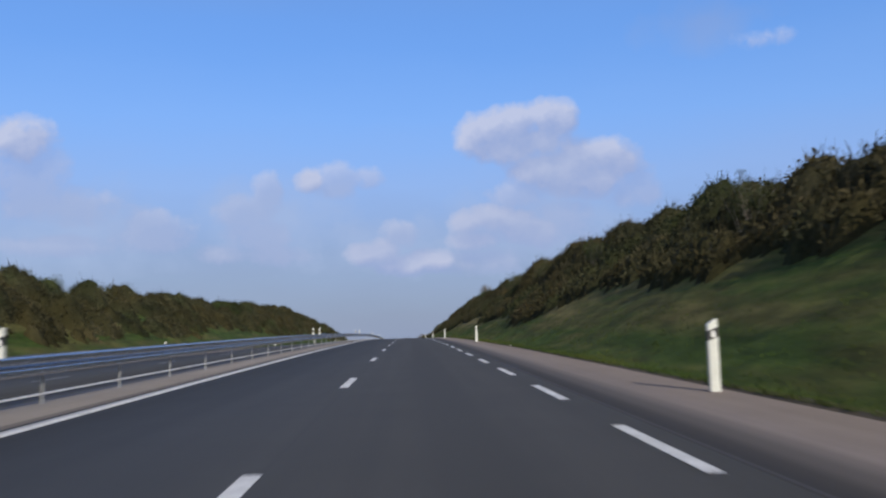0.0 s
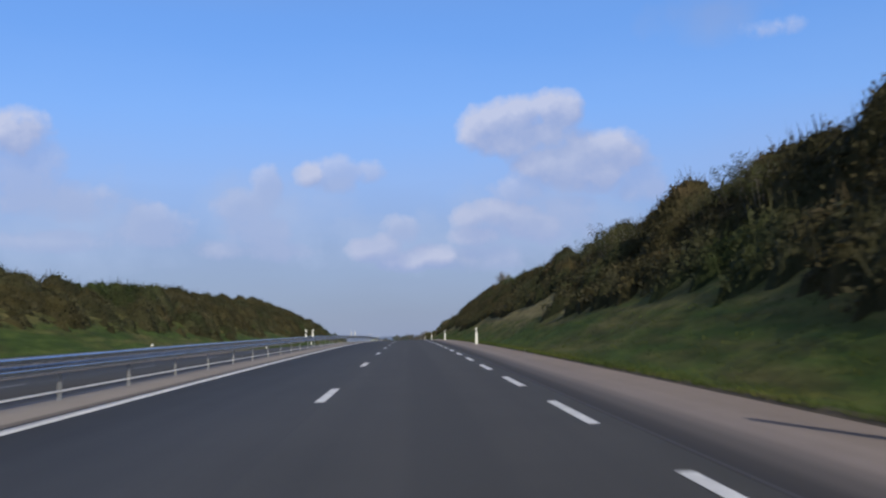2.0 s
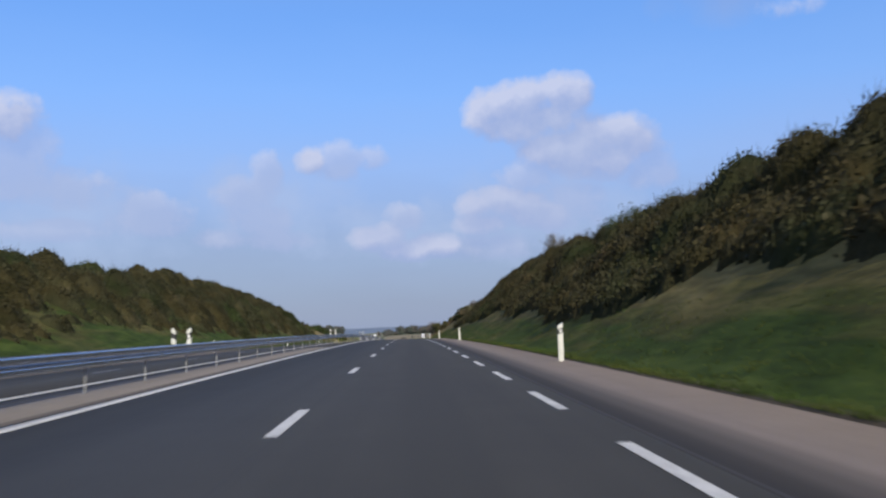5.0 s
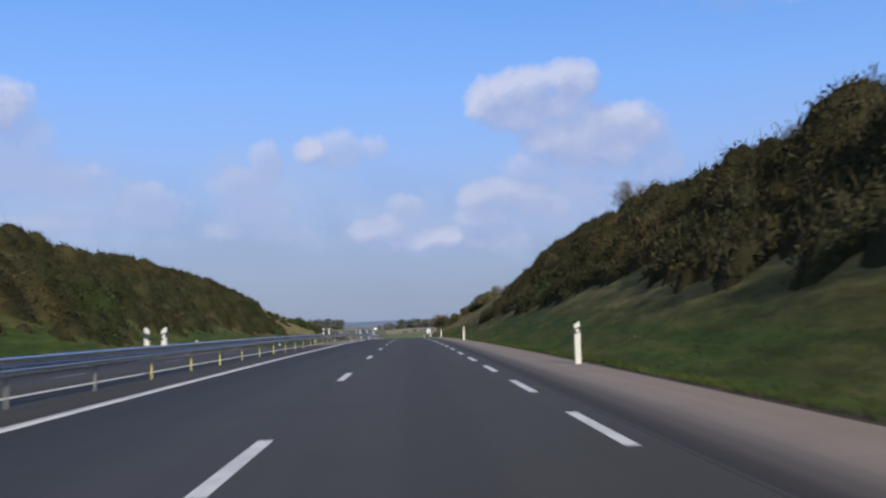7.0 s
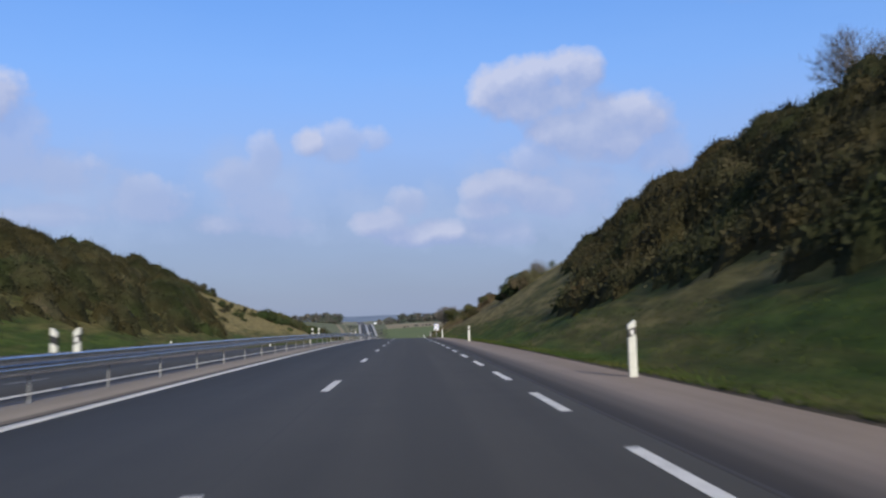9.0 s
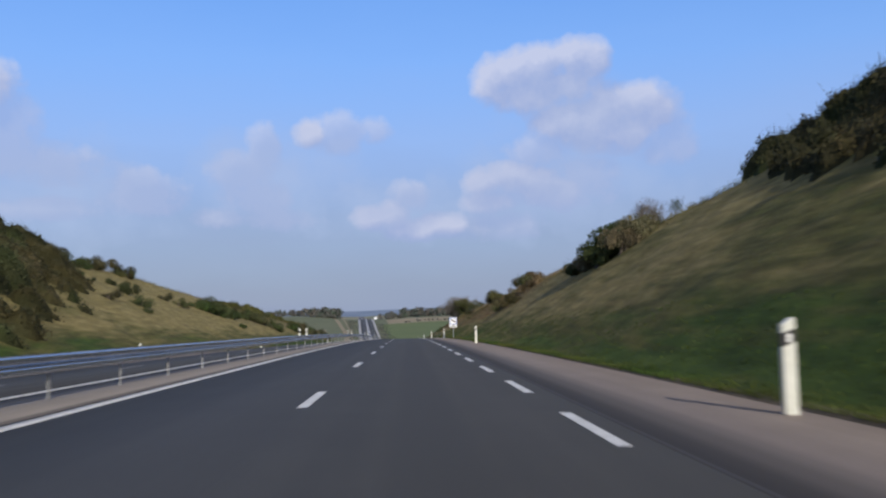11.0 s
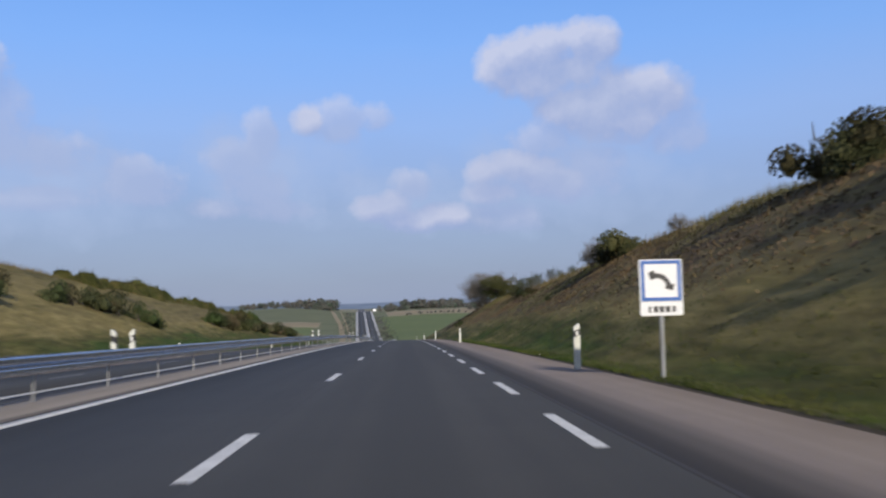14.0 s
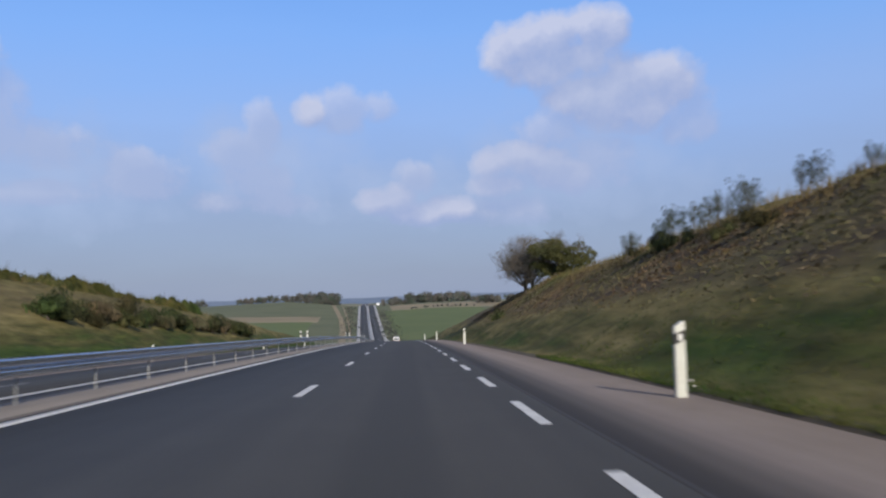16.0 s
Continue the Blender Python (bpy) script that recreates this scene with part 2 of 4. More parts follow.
def mass(name, stops, patch):
    """The inside of a thicket: the leaves' own colours, grained like twigs."""
    m, n, l, b = blank(name, 0.95, 0.0, 0.06)
    fine, clump = noise_node(n, l, 6.0, 4.0), noise_node(n, l, patch, 2.0)
    mixed = sums(n, l, "ADD", sums(n, l, "MULTIPLY", fine, 0.5), sums(n, l, "SUBTRACT", sums(n, l, "MULTIPLY", clump, 1.5), 0.62))
    l.new(drifting(n, l, ramp_node(n, l, mixed, stops)), b.inputs["Base Color"])
    bumped(n, l, b, fine, 0.9, 0.12)
    return m


TURF = turf("turf")
GORSE_TONES = [(0.15, (0.024, 0.026, 0.012)), (0.4, (0.035, 0.035, 0.017)), (0.55, (0.045, 0.046, 0.022)), (0.75, (0.069, 0.065, 0.035)), (0.95, (0.11, 0.096, 0.054))]
BRAMBLE_TONES = [(0.15, (0.024, 0.026, 0.013)), (0.4, (0.036, 0.036, 0.018)), (0.6, (0.044, 0.042, 0.021)), (0.8, (0.066, 0.056, 0.031)), (0.97, (0.105, 0.088, 0.048))]
HEDGE_TONES = [(0.2, (0.034, 0.042, 0.014)), (0.55, (0.068, 0.074, 0.026)), (0.85, (0.12, 0.112, 0.050))]
GORSE, GORSE_MASS = leafage("gorse_leaves", GORSE_TONES), mass("gorse_mass", GORSE_TONES, 0.35)
BRAMBLE, BRAMBLE_MASS = leafage("bramble_leaves", BRAMBLE_TONES, 0.3), mass("bramble_mass", BRAMBLE_TONES, 0.3)
HEDGE, HEDGE_MASS = leafage("hedge_leaves", HEDGE_TONES, 0.5), mass("hedge_mass", HEDGE_TONES, 0.5)
DARKLEAF = leafage("dark_leaves", [(0.2, (0.024, 0.033, 0.013)), (0.55, (0.052, 0.062, 0.026)), (0.85, (0.085, 0.090, 0.040))])
BLADE = leafage("grass_blades", [(0.2, (0.030, 0.046, 0.011)), (0.55, (0.052, 0.076, 0.017)), (0.85, (0.085, 0.095, 0.026))], 0.25)
# Cool low-contrast greys: the distance haze is put into the far trees' colour.
HAZED_WOOD = leafage("hazed_bare_woods", [(0.2, (0.070, 0.076, 0.072)), (0.55, (0.096, 0.100, 0.098)), (0.85, (0.125, 0.127, 0.125))], 0.02)
TREE_LEAF = leafage("tree_leaves", [(0.2, (0.040, 0.050, 0.020)), (0.55, (0.072, 0.082, 0.034)), (0.85, (0.11, 0.115, 0.05))], 0.5)
TWIG = grained("twigs", (0.085, 0.075, 0.066), (0.18, 0.16, 0.14), 9.0, 1.0, 0.9)

# ---- cloud layer, kilometres away ----
PUFFS = [  # azimuth, elevation, half width, half height in degrees
    (4.7, 13.9, 1.3, 1.3), (6.3, 14.3, 1.2, 1.3), (7.7, 14.5, 1.3, 1.3), (9.7, 14.9, 1.4, 1.2), (11.0, 14.9, 1.0, 1.1), (7.1, 13.0, 2.2, 1.1), (9.1, 13.3, 1.8, 1.0),
    (11.7, 11.8, 1.8, 1.4), (13.4, 12.0, 1.6, 1.2), (10.3, 10.7, 2.0, 1.3), (9.1, 11.4, 2.0, 1.1), (12.6, 10.5, 2.0, 1.2), (14.5, 11.4, 1.3, 1.1),
    (4.1, 7.8, 1.2, 0.8), (5.6, 8.0, 1.6, 0.9), (7.5, 7.5, 1.5, 1.0), (8.9, 6.9, 1.3, 0.9), (4.4, 6.6, 1.5, 0.7),
    (-0.2, 5.0, 1.7, 0.7), (1.5, 5.3, 1.5, 0.7), (-3.1, 5.8, 1.1, 0.7), (-1.6, 6.1, 1.0, 0.8), (-6.7, 11.0, 1.0, 0.8), (-24.9, 13.0, 1.6, 1.5),
]
WISPS = [  # and how full
    (-4.9, 10.9, 1.2, 0.9, 0.8), (14.7, 11.0, 1.5, 1.5, 0.7), (15.5, 9.4, 1.5, 0.9, 0.6), (7.9, 9.8, 1.8, 1.1, 0.6), (-9.5, 10.1, 0.8, 1.1, 0.75), (-10.8, 8.8, 1.4, 0.9, 0.7), (-10.2, 7.1, 1.8, 1.1, 0.6),
    (-2.9, 11.1, 1.2, 0.8, 0.5), (-16.5, 7.3, 1.8, 1.0, 0.75), (-21.8, 8.9, 2.8, 0.9, 0.65), (-24.3, 11.1, 1.8, 1.8, 0.7), (-22.3, 6.3, 2.5, 0.6, 0.6), (10.5, 7.6, 1.8, 1.3, 0.6),
    (-0.6, 7.1, 1.1, 0.9, 0.6), (-8.5, 5.7, 2.1, 0.6, 0.5), (-12.3, 5.9, 1.5, 0.6, 0.5), (5.1, 5.1, 2.8, 0.8, 0.55), (24.6, 18.6, 2.2, 0.7, 0.35),
]
VEILS = [(-8.8, 8.4, 6.0, 3.4, 0.8), (-21.0, 7.4, 7.5, 3.6, 0.8), (8.5, 7.2, 9.0, 3.4, 0.7), (-1.0, 6.2, 6.0, 2.2, 0.65), (10.5, 11.6, 5.5, 3.0, 0.45), (21.0, 20.0, 5.0, 2.0, 0.5)]


def cloud_group():
    """Density of the cumulus at an azimuth and elevation in degrees."""
    g = bpy.data.node_groups.new("cumulus", "ShaderNodeTree")
    g.interface.new_socket("At", in_out="INPUT", socket_type="NodeSocketVector")
    g.interface.new_socket("Density", in_out="OUTPUT", socket_type="NodeSocketFloat")
    n, l = g.nodes, g.links
    at, out = n.new("NodeGroupInput").outputs[0], n.new("NodeGroupOutput").inputs[0]
    total, thin = None, None
    for az, el, ra, re, full in [(*p, 1.0) for p in PUFFS] + WISPS:
        wide = 1.45 if full == 1.0 else 1.9
        move = n.new("ShaderNodeMapping")
        move.vector_type = "TEXTURE"
        move.inputs["Location"].default_value, move.inputs["Scale"].default_value = (az, el, 0), (ra * wide, re * wide, 1)
        l.new(at, move.inputs[0])
        far = n.new("ShaderNodeVectorMath")
        far.operation = "DOT_PRODUCT"
        l.new(move.outputs[0], far.inputs[0]), l.new(move.outputs[0], far.inputs[1])
        puff = sums(n, l, "SUBTRACT", full, far.outputs["Value"])
        before = total if full == 1.0 else thin
        if before is not None:
            m = n.new("ShaderNodeMath")
            m.operation = "SMOOTH_MAX"
            l.new(before, m.inputs[0]), l.new(puff, m.inputs[1])
            m.inputs[2].default_value = 0.6
            puff = m.outputs[0]
        if full == 1.0:
            total = puff
        else:
            thin = puff
    large, small = noise_node(n, l, 0.5, 3.0, at, 0.5), noise_node(n, l, 1.4, 4.0, at, 0.55)
    billow = sums(n, l, "ADD", sums(n, l, "ADD", sums(n, l, "MULTIPLY", large, 1.0), sums(n, l, "MULTIPLY", small, 0.55)), -0.95)
    ragged = sums(n, l, "ADD", sums(n, l, "ADD", sums(n, l, "MULTIPLY", large, 1.1), sums(n, l, "MULTIPLY", small, 0.5)), -0.85)
    thin = sums(n, l, "MINIMUM", sums(n, l, "MULTIPLY", sums(n, l, "ADD", thin, ragged), 0.75), 0.34)
    merge = n.new("ShaderNodeMath")
    merge.operation = "SMOOTH_MAX"
    merge.inputs[2].default_value = 0.15
    l.new(sums(n, l, "ADD", total, billow), merge.inputs[0]), l.new(thin, merge.inputs[1])
    l.new(merge.outputs[0], out)
    return g


def cloud_material():
    m, n, l, b = blank("cumulus")
    n.remove(b)
    uv = n.new("ShaderNodeUVMap").outputs[0]
    group = cloud_group()
    here, above = n.new("ShaderNodeGroup"), n.new("ShaderNodeGroup")
    here.node_tree = above.node_tree = group
    l.new(uv, here.inputs[0])
    up = n.new("ShaderNodeVectorMath")
    up.operation = "ADD"
    up.inputs[1].default_value = (-0.6, 1.0, 0)
    l.new(uv, up.inputs[0])
    l.new(up.outputs[0], above.inputs[0])
    lit = sums(n, l, "SUBTRACT", here.outputs[0], above.outputs[0])
    colour = ramp_node(n, l, sums(n, l, "ADD", sums(n, l, "MULTIPLY", lit, 0.6), 0.42), [(0.2, (0.35, 0.43, 0.69)), (0.5, (0.45, 0.505, 0.72)), (0.85, (0.62, 0.645, 0.80))])
    thick = ramp_node(n, l, here.outputs[0], [(0.0, (0, 0, 0)), (0.08, (0.14, 0.14, 0.14)), (0.25, (0.48, 0.48, 0.48)), (0.6, (0.9, 0.9, 0.9))])
    # the hazy bank far away, thinning upwards
    low = n.new("ShaderNodeSeparateXYZ")
    l.new(uv, low.inputs[0])
    streak = n.new("ShaderNodeMapping")
    streak.inputs["Scale"].default_value = (0.10, 0.30, 1)
    l.new(uv, streak.inputs[0])
    drift = sums(n, l, "MULTIPLY", sums(n, l, "SUBTRACT", noise_node(n, l, 1.0, 5.0, streak.outputs[0]), 0.5), 7.0)
    rise = sums(n, l, "DIVIDE", low.outputs[1], 30.0)
    bank = ramp_node(n, l, sums(n, l, "ADD", rise, sums(n, l, "DIVIDE", drift, 60.0)), [(0.0, (0.97, 0.97, 0.97)), (0.3, (0.88, 0.88, 0.88)), (0.5, (0.72, 0.72, 0.72)), (0.95, (0.4, 0.4, 0.4))])
    veil = ramp_node(n, l, sums(n, l, "ADD", rise, sums(n, l, "DIVIDE", drift, 90.0)), [(0.05, (0.285, 0.345, 0.51)), (0.2, (0.305, 0.395, 0.63)), (0.35, (0.32, 0.475, 0.84)), (0.5, (0.265, 0.49, 0.97)), (0.66, (0.215, 0.455, 0.98))])
    colour = blend(n, l, thick, veil, colour)
    soft = noise_node(n, l, 0.35, 4.0, uv, 0.5)
    for az, el, ra, re, full in VEILS:
        move = n.new("ShaderNodeMapping")
        move.vector_type = "TEXTURE"
        move.inputs["Location"].default_value, move.inputs["Scale"].default_value = (az, el, 0), (ra, re, 1)
        l.new(uv, move.inputs[0])
        far = n.new("ShaderNodeVectorMath")
        far.operation = "LENGTH"
        l.new(move.outputs[0], far.inputs[0])
        puff = ramp_node(n, l, sums(n, l, "SUBTRACT", sums(n, l, "ADD", sums(n, l, "MULTIPLY", soft, 1.6), 0.2), far.outputs["Value"]), [(0.0, (0, 0, 0)), (0.9, (full, full, full))])
        colour = blend(n, l, puff, colour, (0.40, 0.48, 0.71))
    thick = blend(n, l, 1.0, thick, bank, "SCREEN")
    glow, clear, mix = n.new("ShaderNodeEmission"), n.new("ShaderNodeBsdfTransparent"), n.new("ShaderNodeMixShader")
    l.new(colour, glow.inputs[0])
    l.new(thick, mix.inputs[0]), l.new(clear.outputs[0], mix.inputs[1]), l.new(glow.outputs[0], mix.inputs[2])
    l.new(mix.outputs[0], n["Material Output"].inputs[0])
    return m


def cloud_layer():
    """A sheet that hangs higher the nearer it is, as a layer of fair-weather cumulus does."""
    az, el = np.arange(-50, 50.1, 2.0), np.arange(-1.25, 30.1, 1.25)
    a, e = np.meshgrid(az, el)
    reach = np.interp(e, [0, 6, 8, 13, 30], [4600, 4400, 3600, 2500, 2300])
    mid = along(220, ROAD_Y)
    v = np.stack([reach * np.sin(np.radians(a)), mid + reach * np.cos(np.radians(a)), along(220, ROAD_Z) + 1.2 + reach * np.tan(np.radians(e))], -1).reshape(-1, 3)
    w = len(az)
    f = [(r * w + c, r * w + c + 1, (r + 1) * w + c + 1, (r + 1) * w + c) for r in range(len(el) - 1) for c in range(w - 1)]
    me = bpy.data.meshes.new("cloud_backdrop")
    me.from_pydata(v.tolist(), [], f)
    me.materials.append(cloud_material())
    layer = me.uv_layers.new()
    at = np.zeros(len(me.loops), int)
    me.loops.foreach_get("vertex_index", at)
    layer.data.foreach_set("uv", np.stack([a.ravel()[at], e.ravel()[at]], -1).ravel())
    tagged(new("cloud_backdrop", me), "white fair-weather cumulus clouds in a blue sky", "sky", kind="structure")


cloud_layer()


# ---- building helpers ----
def mesh_of(name, v, f, mats, pick=None, smooth=False):
    """A mesh from arrays of corners and four-cornered faces."""
    v, f = np.asarray(v, np.float32).reshape(-1, 3), np.asarray(f, np.int32).reshape(-1, 4)
    me = bpy.data.meshes.new(name)
    me.vertices.add(len(v)), me.loops.add(f.size), me.polygons.add(len(f))
    me.vertices.foreach_set("co", v.ravel())
    me.loops.foreach_set("vertex_index", f.ravel())
    me.polygons.foreach_set("loop_start", np.arange(0, f.size, 4, dtype=np.int32))
    for mat in mats if isinstance(mats, list) else [mats]:
        me.materials.append(mat)
    if pick is not None:
        me.polygons.foreach_set("material_index", np.asarray(pick, np.int32))
    if smooth:
        me.polygons.foreach_set("use_smooth", np.ones(len(f), bool))
    me.update(calc_edges=True)
    return me


def part(name, bm, material, parent=None, label=""):
    """A bmesh as one mesh object, under its thing if there is one."""
    me = bpy.data.meshes.new(name)
    bm.to_mesh(me)
    bm.free()
    me.materials.append(material)
    ob = new(name, me)
    ob.parent = parent
    return tagged(ob, label)


def box(size, at=(0, 0, 0), bevel=0.0, bm=None):
    bm = bm or bmesh.new()
    made = bmesh.ops.create_cube(bm, size=1.0, matrix=Matrix.Translation(at) @ Matrix.Diagonal((*size, 1)))
    if bevel:
        edges = list({e for v in made["verts"] for e in v.link_edges})
        bmesh.ops.bevel(bm, geom=edges, offset=bevel, segments=2, affect="EDGES")
    return bm


def prism(points, depth, bm=None, y=0.0):
    """An outline in x and z, drawn out along y."""
    bm = bm or bmesh.new()
    face = bm.faces.new([bm.verts.new((x, y - depth / 2, z)) for x, z in points])
    grown = bmesh.ops.extrude_face_region(bm, geom=[face])
    bmesh.ops.translate(bm, vec=(0, depth, 0), verts=[g for g in grown["geom"] if isinstance(g, bmesh.types.BMVert)])
    bmesh.ops.recalc_face_normals(bm, faces=bm.faces[:])
    return bm


def strip(name, stations, edges, material, label="", parent=None, category="", kind="structure"):
    """A slab along the road: edges are (offset, height) across it, the outer ones turned down."""
    s = np.asarray(stations, float)
    edges = [(edges[0][0], edges[0][1] - 0.11)] + list(edges) + [(edges[-1][0], edges[-1][1] - 0.11)]
    k = len(edges)
    v = np.concatenate([places(s, np.full(len(s), u), np.full(len(s), h))[:, None] for u, h in edges], 1)
    i, j = np.meshgrid(np.arange(len(s) - 1), np.arange(k - 1), indexing="ij")
    c = (i * k + j).ravel()
    f = np.stack([c, c + 1, c + k + 1, c + k], -1)
    me = mesh_of(name, v, f, material)
    uv = np.stack(np.broadcast_arrays(np.array([u for u, h in edges])[None, :], s[:, None]), -1).reshape(-1, 2)
    layer = me.uv_layers.new()
    layer.data.foreach_set("uv", uv[f.ravel()].astype(np.float32).ravel())
    ob = new(name, me)
    ob.parent = parent
    return tagged(ob, label, category, kind=kind if parent is None else "")


ROADWAY = np.concatenate([np.arange(-200, 1000, 4.0), np.arange(1000, 2400, 10.0), np.arange(2400, 4800.1, 150.0)])

# ---- ground ----
RIGHT_TOP = ([-200, 20, 60, 100, 140, 180, 230, 270, 300, 330, 348, 362, 390, 415, 440, 470, 510, 545, 600, 680, 760, 1000],
             [4.4, 5.0, 6.7, 7.1, 7.2, 7.8, 8.8, 11.4, 14.6, 14.2, 11.8, 9.6, 8.2, 7.3, 6.9, 6.3, 6.2, 6.6, 4.4, 1.0, -1.5, -0.5])
LEFT_TOP = ([-200, 0, 60, 120, 180, 230, 280, 330, 380, 430, 465, 485, 525, 560, 620, 700, 760, 1000],
            [3.6, 4.0, 4.3, 4.4, 6.1, 6.9, 9.4, 11.4, 13.2, 11.2, 9.0, 8.0, 7.4, 6.6, 4.2, 1.0, -1.5, -0.5])


def rough(x, y, size):
    """Cheap smooth unevenness for arrays, about -1 to 1."""
    x, y = x / size, y / size
    return (np.sin(x * 1.7 + 1.3 * np.sin(y * 0.9)) + np.sin(y * 2.1 + 1.7 * np.sin(x * 1.1 + 2)) + np.sin((x + y) * 3.1 + 0.7)) / 3


def lie(s, u):
    """Height of the ground over the road at station s, offset u (arrays)."""
    s, u = np.broadcast_arrays(np.asarray(s, float), np.asarray(u, float))
    out = np.where(u > -8, u - 2.7, -19.3 - u)  # metres beyond the paving
    top = np.where(u > -8, np.interp(s, *RIGHT_TOP), np.interp(s, *LEFT_TOP))
    top = top + 0.25 * rough(s, u, 9)
    steep = np.where(u > -8, 0.67, 0.50)
    foot = np.where(u > -8, 1.2, 1.7)
    climb = steep * (out - foot)
    # rounded foot and rounded crest
    rise = np.where(top > 0, 0.5 * (climb + top - np.sqrt((climb - top) ** 2 + 1.2)), -0.5 * (climb - top - np.sqrt((climb + top) ** 2 + 1.2)) * 0)
    rise = np.where(top > 0, 0.5 * (rise + 0.03 + np.sqrt((rise - 0.03) ** 2 + 0.12)) - 0.12, top * np.clip(out / 12, 0, 1))
    bank = np.maximum(out - foot - np.maximum(top, 0) / steep, 0)
    rise = rise + np.minimum(bank, 60) * 0.035
    swell = np.clip((np.abs(u + 8) - 60) / 240, 0, 1)
    rise = rise + swell * np.where((u > 0) & (s > 900), 0.3, 1.0) * (7 * rough(s, u, 260) + 3 * rough(u, s, 120) - 2)
    rise = rise + np.where(u > -8, 1.0, 8.0) * np.exp(-((s - 1720) / 230) ** 2) * np.clip((np.abs(u + 8) - 24) / 90, 0, 1)  # the far hill's shoulders
    rise = rise + np.clip(out - 0.6, 0, 1) * (0.07 * rough(s, u * 1.3, 1.1) + 0.12 * rough(s + 40, u, 3.7))
    sunk = np.where(u > -8, 0.0, 0.5)
    rise = rise - sunk * np.clip(1 - (out - 1) / 7, 0, 1)
    h = np.where(out < 0.0, np.where(u < -9, np.interp(u, [-19.3, -9.2], [-0.62, -0.12]), -0.10), rise * np.clip(out / 1.2, 0, 1) - sunk * np.clip(1 - out / 1.2, 0, 1) + 0.02 * np.clip(out / 0.15, 0, 1) - 0.10 * np.clip(1 - out / 0.15, 0, 1))
    return h


def ground():
    s = np.concatenate([np.arange(-200, -20, 6.0), np.arange(-20, 560, 1.2), np.arange(560, 2100, 10.0), np.arange(2100, 4801, 100.0)])
    near = np.concatenate([np.arange(0, 1.0, 0.25), np.arange(1.0, 22, 0.7), np.arange(22, 60, 4.0), np.arange(60, 400, 20.0), [460, 600, 900, 1400, 2200, 3200]])
    u = np.concatenate([-19.3 - near[::-1], [-14, -8, -3], 2.7 + near])
    a, b = np.meshgrid(s, u, indexing="ij")
    h = lie(a, b)
    v = places(a, b, h)
    k = len(u)
    i, j = np.meshgrid(np.arange(len(s) - 1), np.arange(k - 1), indexing="ij")
    c = (i * k + j).ravel()
    f = np.stack([c, c + 1, c + k + 1, c + k], -1)
    ms, mu = (a[:-1, :-1] + a[1:, 1:]).ravel() / 2, (b[:-1, :-1] + b[1:, 1:]).ravel() / 2
    pick = np.zeros(len(f), int)
    wide = np.abs(mu + 8) > 36
    pick[(ms > 640) & (wide | (ms > 700))] = 3
    pick[(ms > 1020) & (ms < 1490) & (mu > 11) & (mu < 130)] = 1  # green crop over the road's cutting
    pick[(ms > 1490) & (ms < 1610) & (mu > 20) & (mu < 400)] = 2
    pick[(ms > 900) & (ms < 1320) & (mu > 130) & (mu < 420)] = 2
    pick[(ms > 900) & (ms < 1310) & (mu < -60) & (mu > -600)] = 1
    pick[(ms > 1310) & (ms < 1390) & (mu < -58) & (mu > -420)] = 2
    pick[(ms > 1700) & (np.sin(ms / 130 + np.floor(mu / 300) * 2) > 0.4)] = 2
    mo = np.where(mu > -8, mu - 2.7, -19.3 - mu)
    pick[(mo < 0.5) & (ms < 640)] = 4
    me = mesh_of("ground", v, f, [TURF, GREEN_FIELD, TAN_FIELD, DARK_FIELD, SOIL], pick, True)
    out = np.where(b > -8, b - 2.7, -19.3 - b)
    # The low value at 320: greener grass, with the scrub's shade put into the colour.
    late = np.where(b > -8, np.interp(a, [0, 80, 110, 135, 170, 230, 285, 320, 350], [0.30, 0.40, 0.75, 0.65, 0.55, 0.42, 0.34, 0.40, 0.62]), np.interp(a, [0, 300, 370, 400, 440, 480], [0.15, 0.2, 0.6, 0.85, 0.85, 0.6]))
    dry = np.clip((h - 0.3) / 2.2, 0, 1) * late + np.where(b > -8, 0.10 * np.clip((a - 325) / 30, 0, 1) + 0.13 * np.clip((a - 380) / 40, 0, 1), np.interp(a, [350, 390, 435, 470], [0, 0.18, 0.16, 0.02]))
    at = me.attributes.new("dry", "FLOAT", "POINT")
    at.data.foreach_set("value", dry.ravel().astype(np.float32))
    brow = np.clip((3.9 + np.interp(a, *RIGHT_TOP) / 0.67 - b) / 1.6, 0, 1)
    heath = np.where(b > -8, np.clip((h - 1.4) / 1.4, 0, 1) * brow * np.interp(a, [300, 390, 440, 560, 620], [0.1, 0.35, 0.9, 1.0, 0.2]), np.clip((h - 1.6) / 1.5, 0, 1) * np.interp(a, [400, 470, 560, 620], [0.0, 0.45, 0.45, 0.0]))
    at = me.attributes.new("heath", "FLOAT", "POINT")
    at.data.foreach_set("value", heath.ravel().astype(np.float32))
    tagged(new("ground", me), "grassy cutting slopes, verges and far farmland fields", "ground", kind="structure")


ground()

# ---- paving ----
road = strip("road_near", ROADWAY, [(-7.2, 0.0), (0.35, 0.0)], ASPHALT, "dark grey asphalt carriageway with two lanes", category="road")
strip("road_far", ROADWAY, [(-16.6, -0.35), (-9.2, 0.0)], ASPHALT, "dark grey asphalt carriageway beyond the crash barrier", category="road")
strip("shoulder_near", ROADWAY, [(0.35, 0.0), (1.4, 0.0), (2.72, 0.0)], CHIPPINGS, "pinkish grey chip-sealed hard shoulder", category="shoulder")
strip("shoulder_far", ROADWAY, [(-19.32, -0.5), (-16.6, -0.35)], CHIPPINGS, "pinkish grey hard shoulder of the other carriageway", category="shoulder")
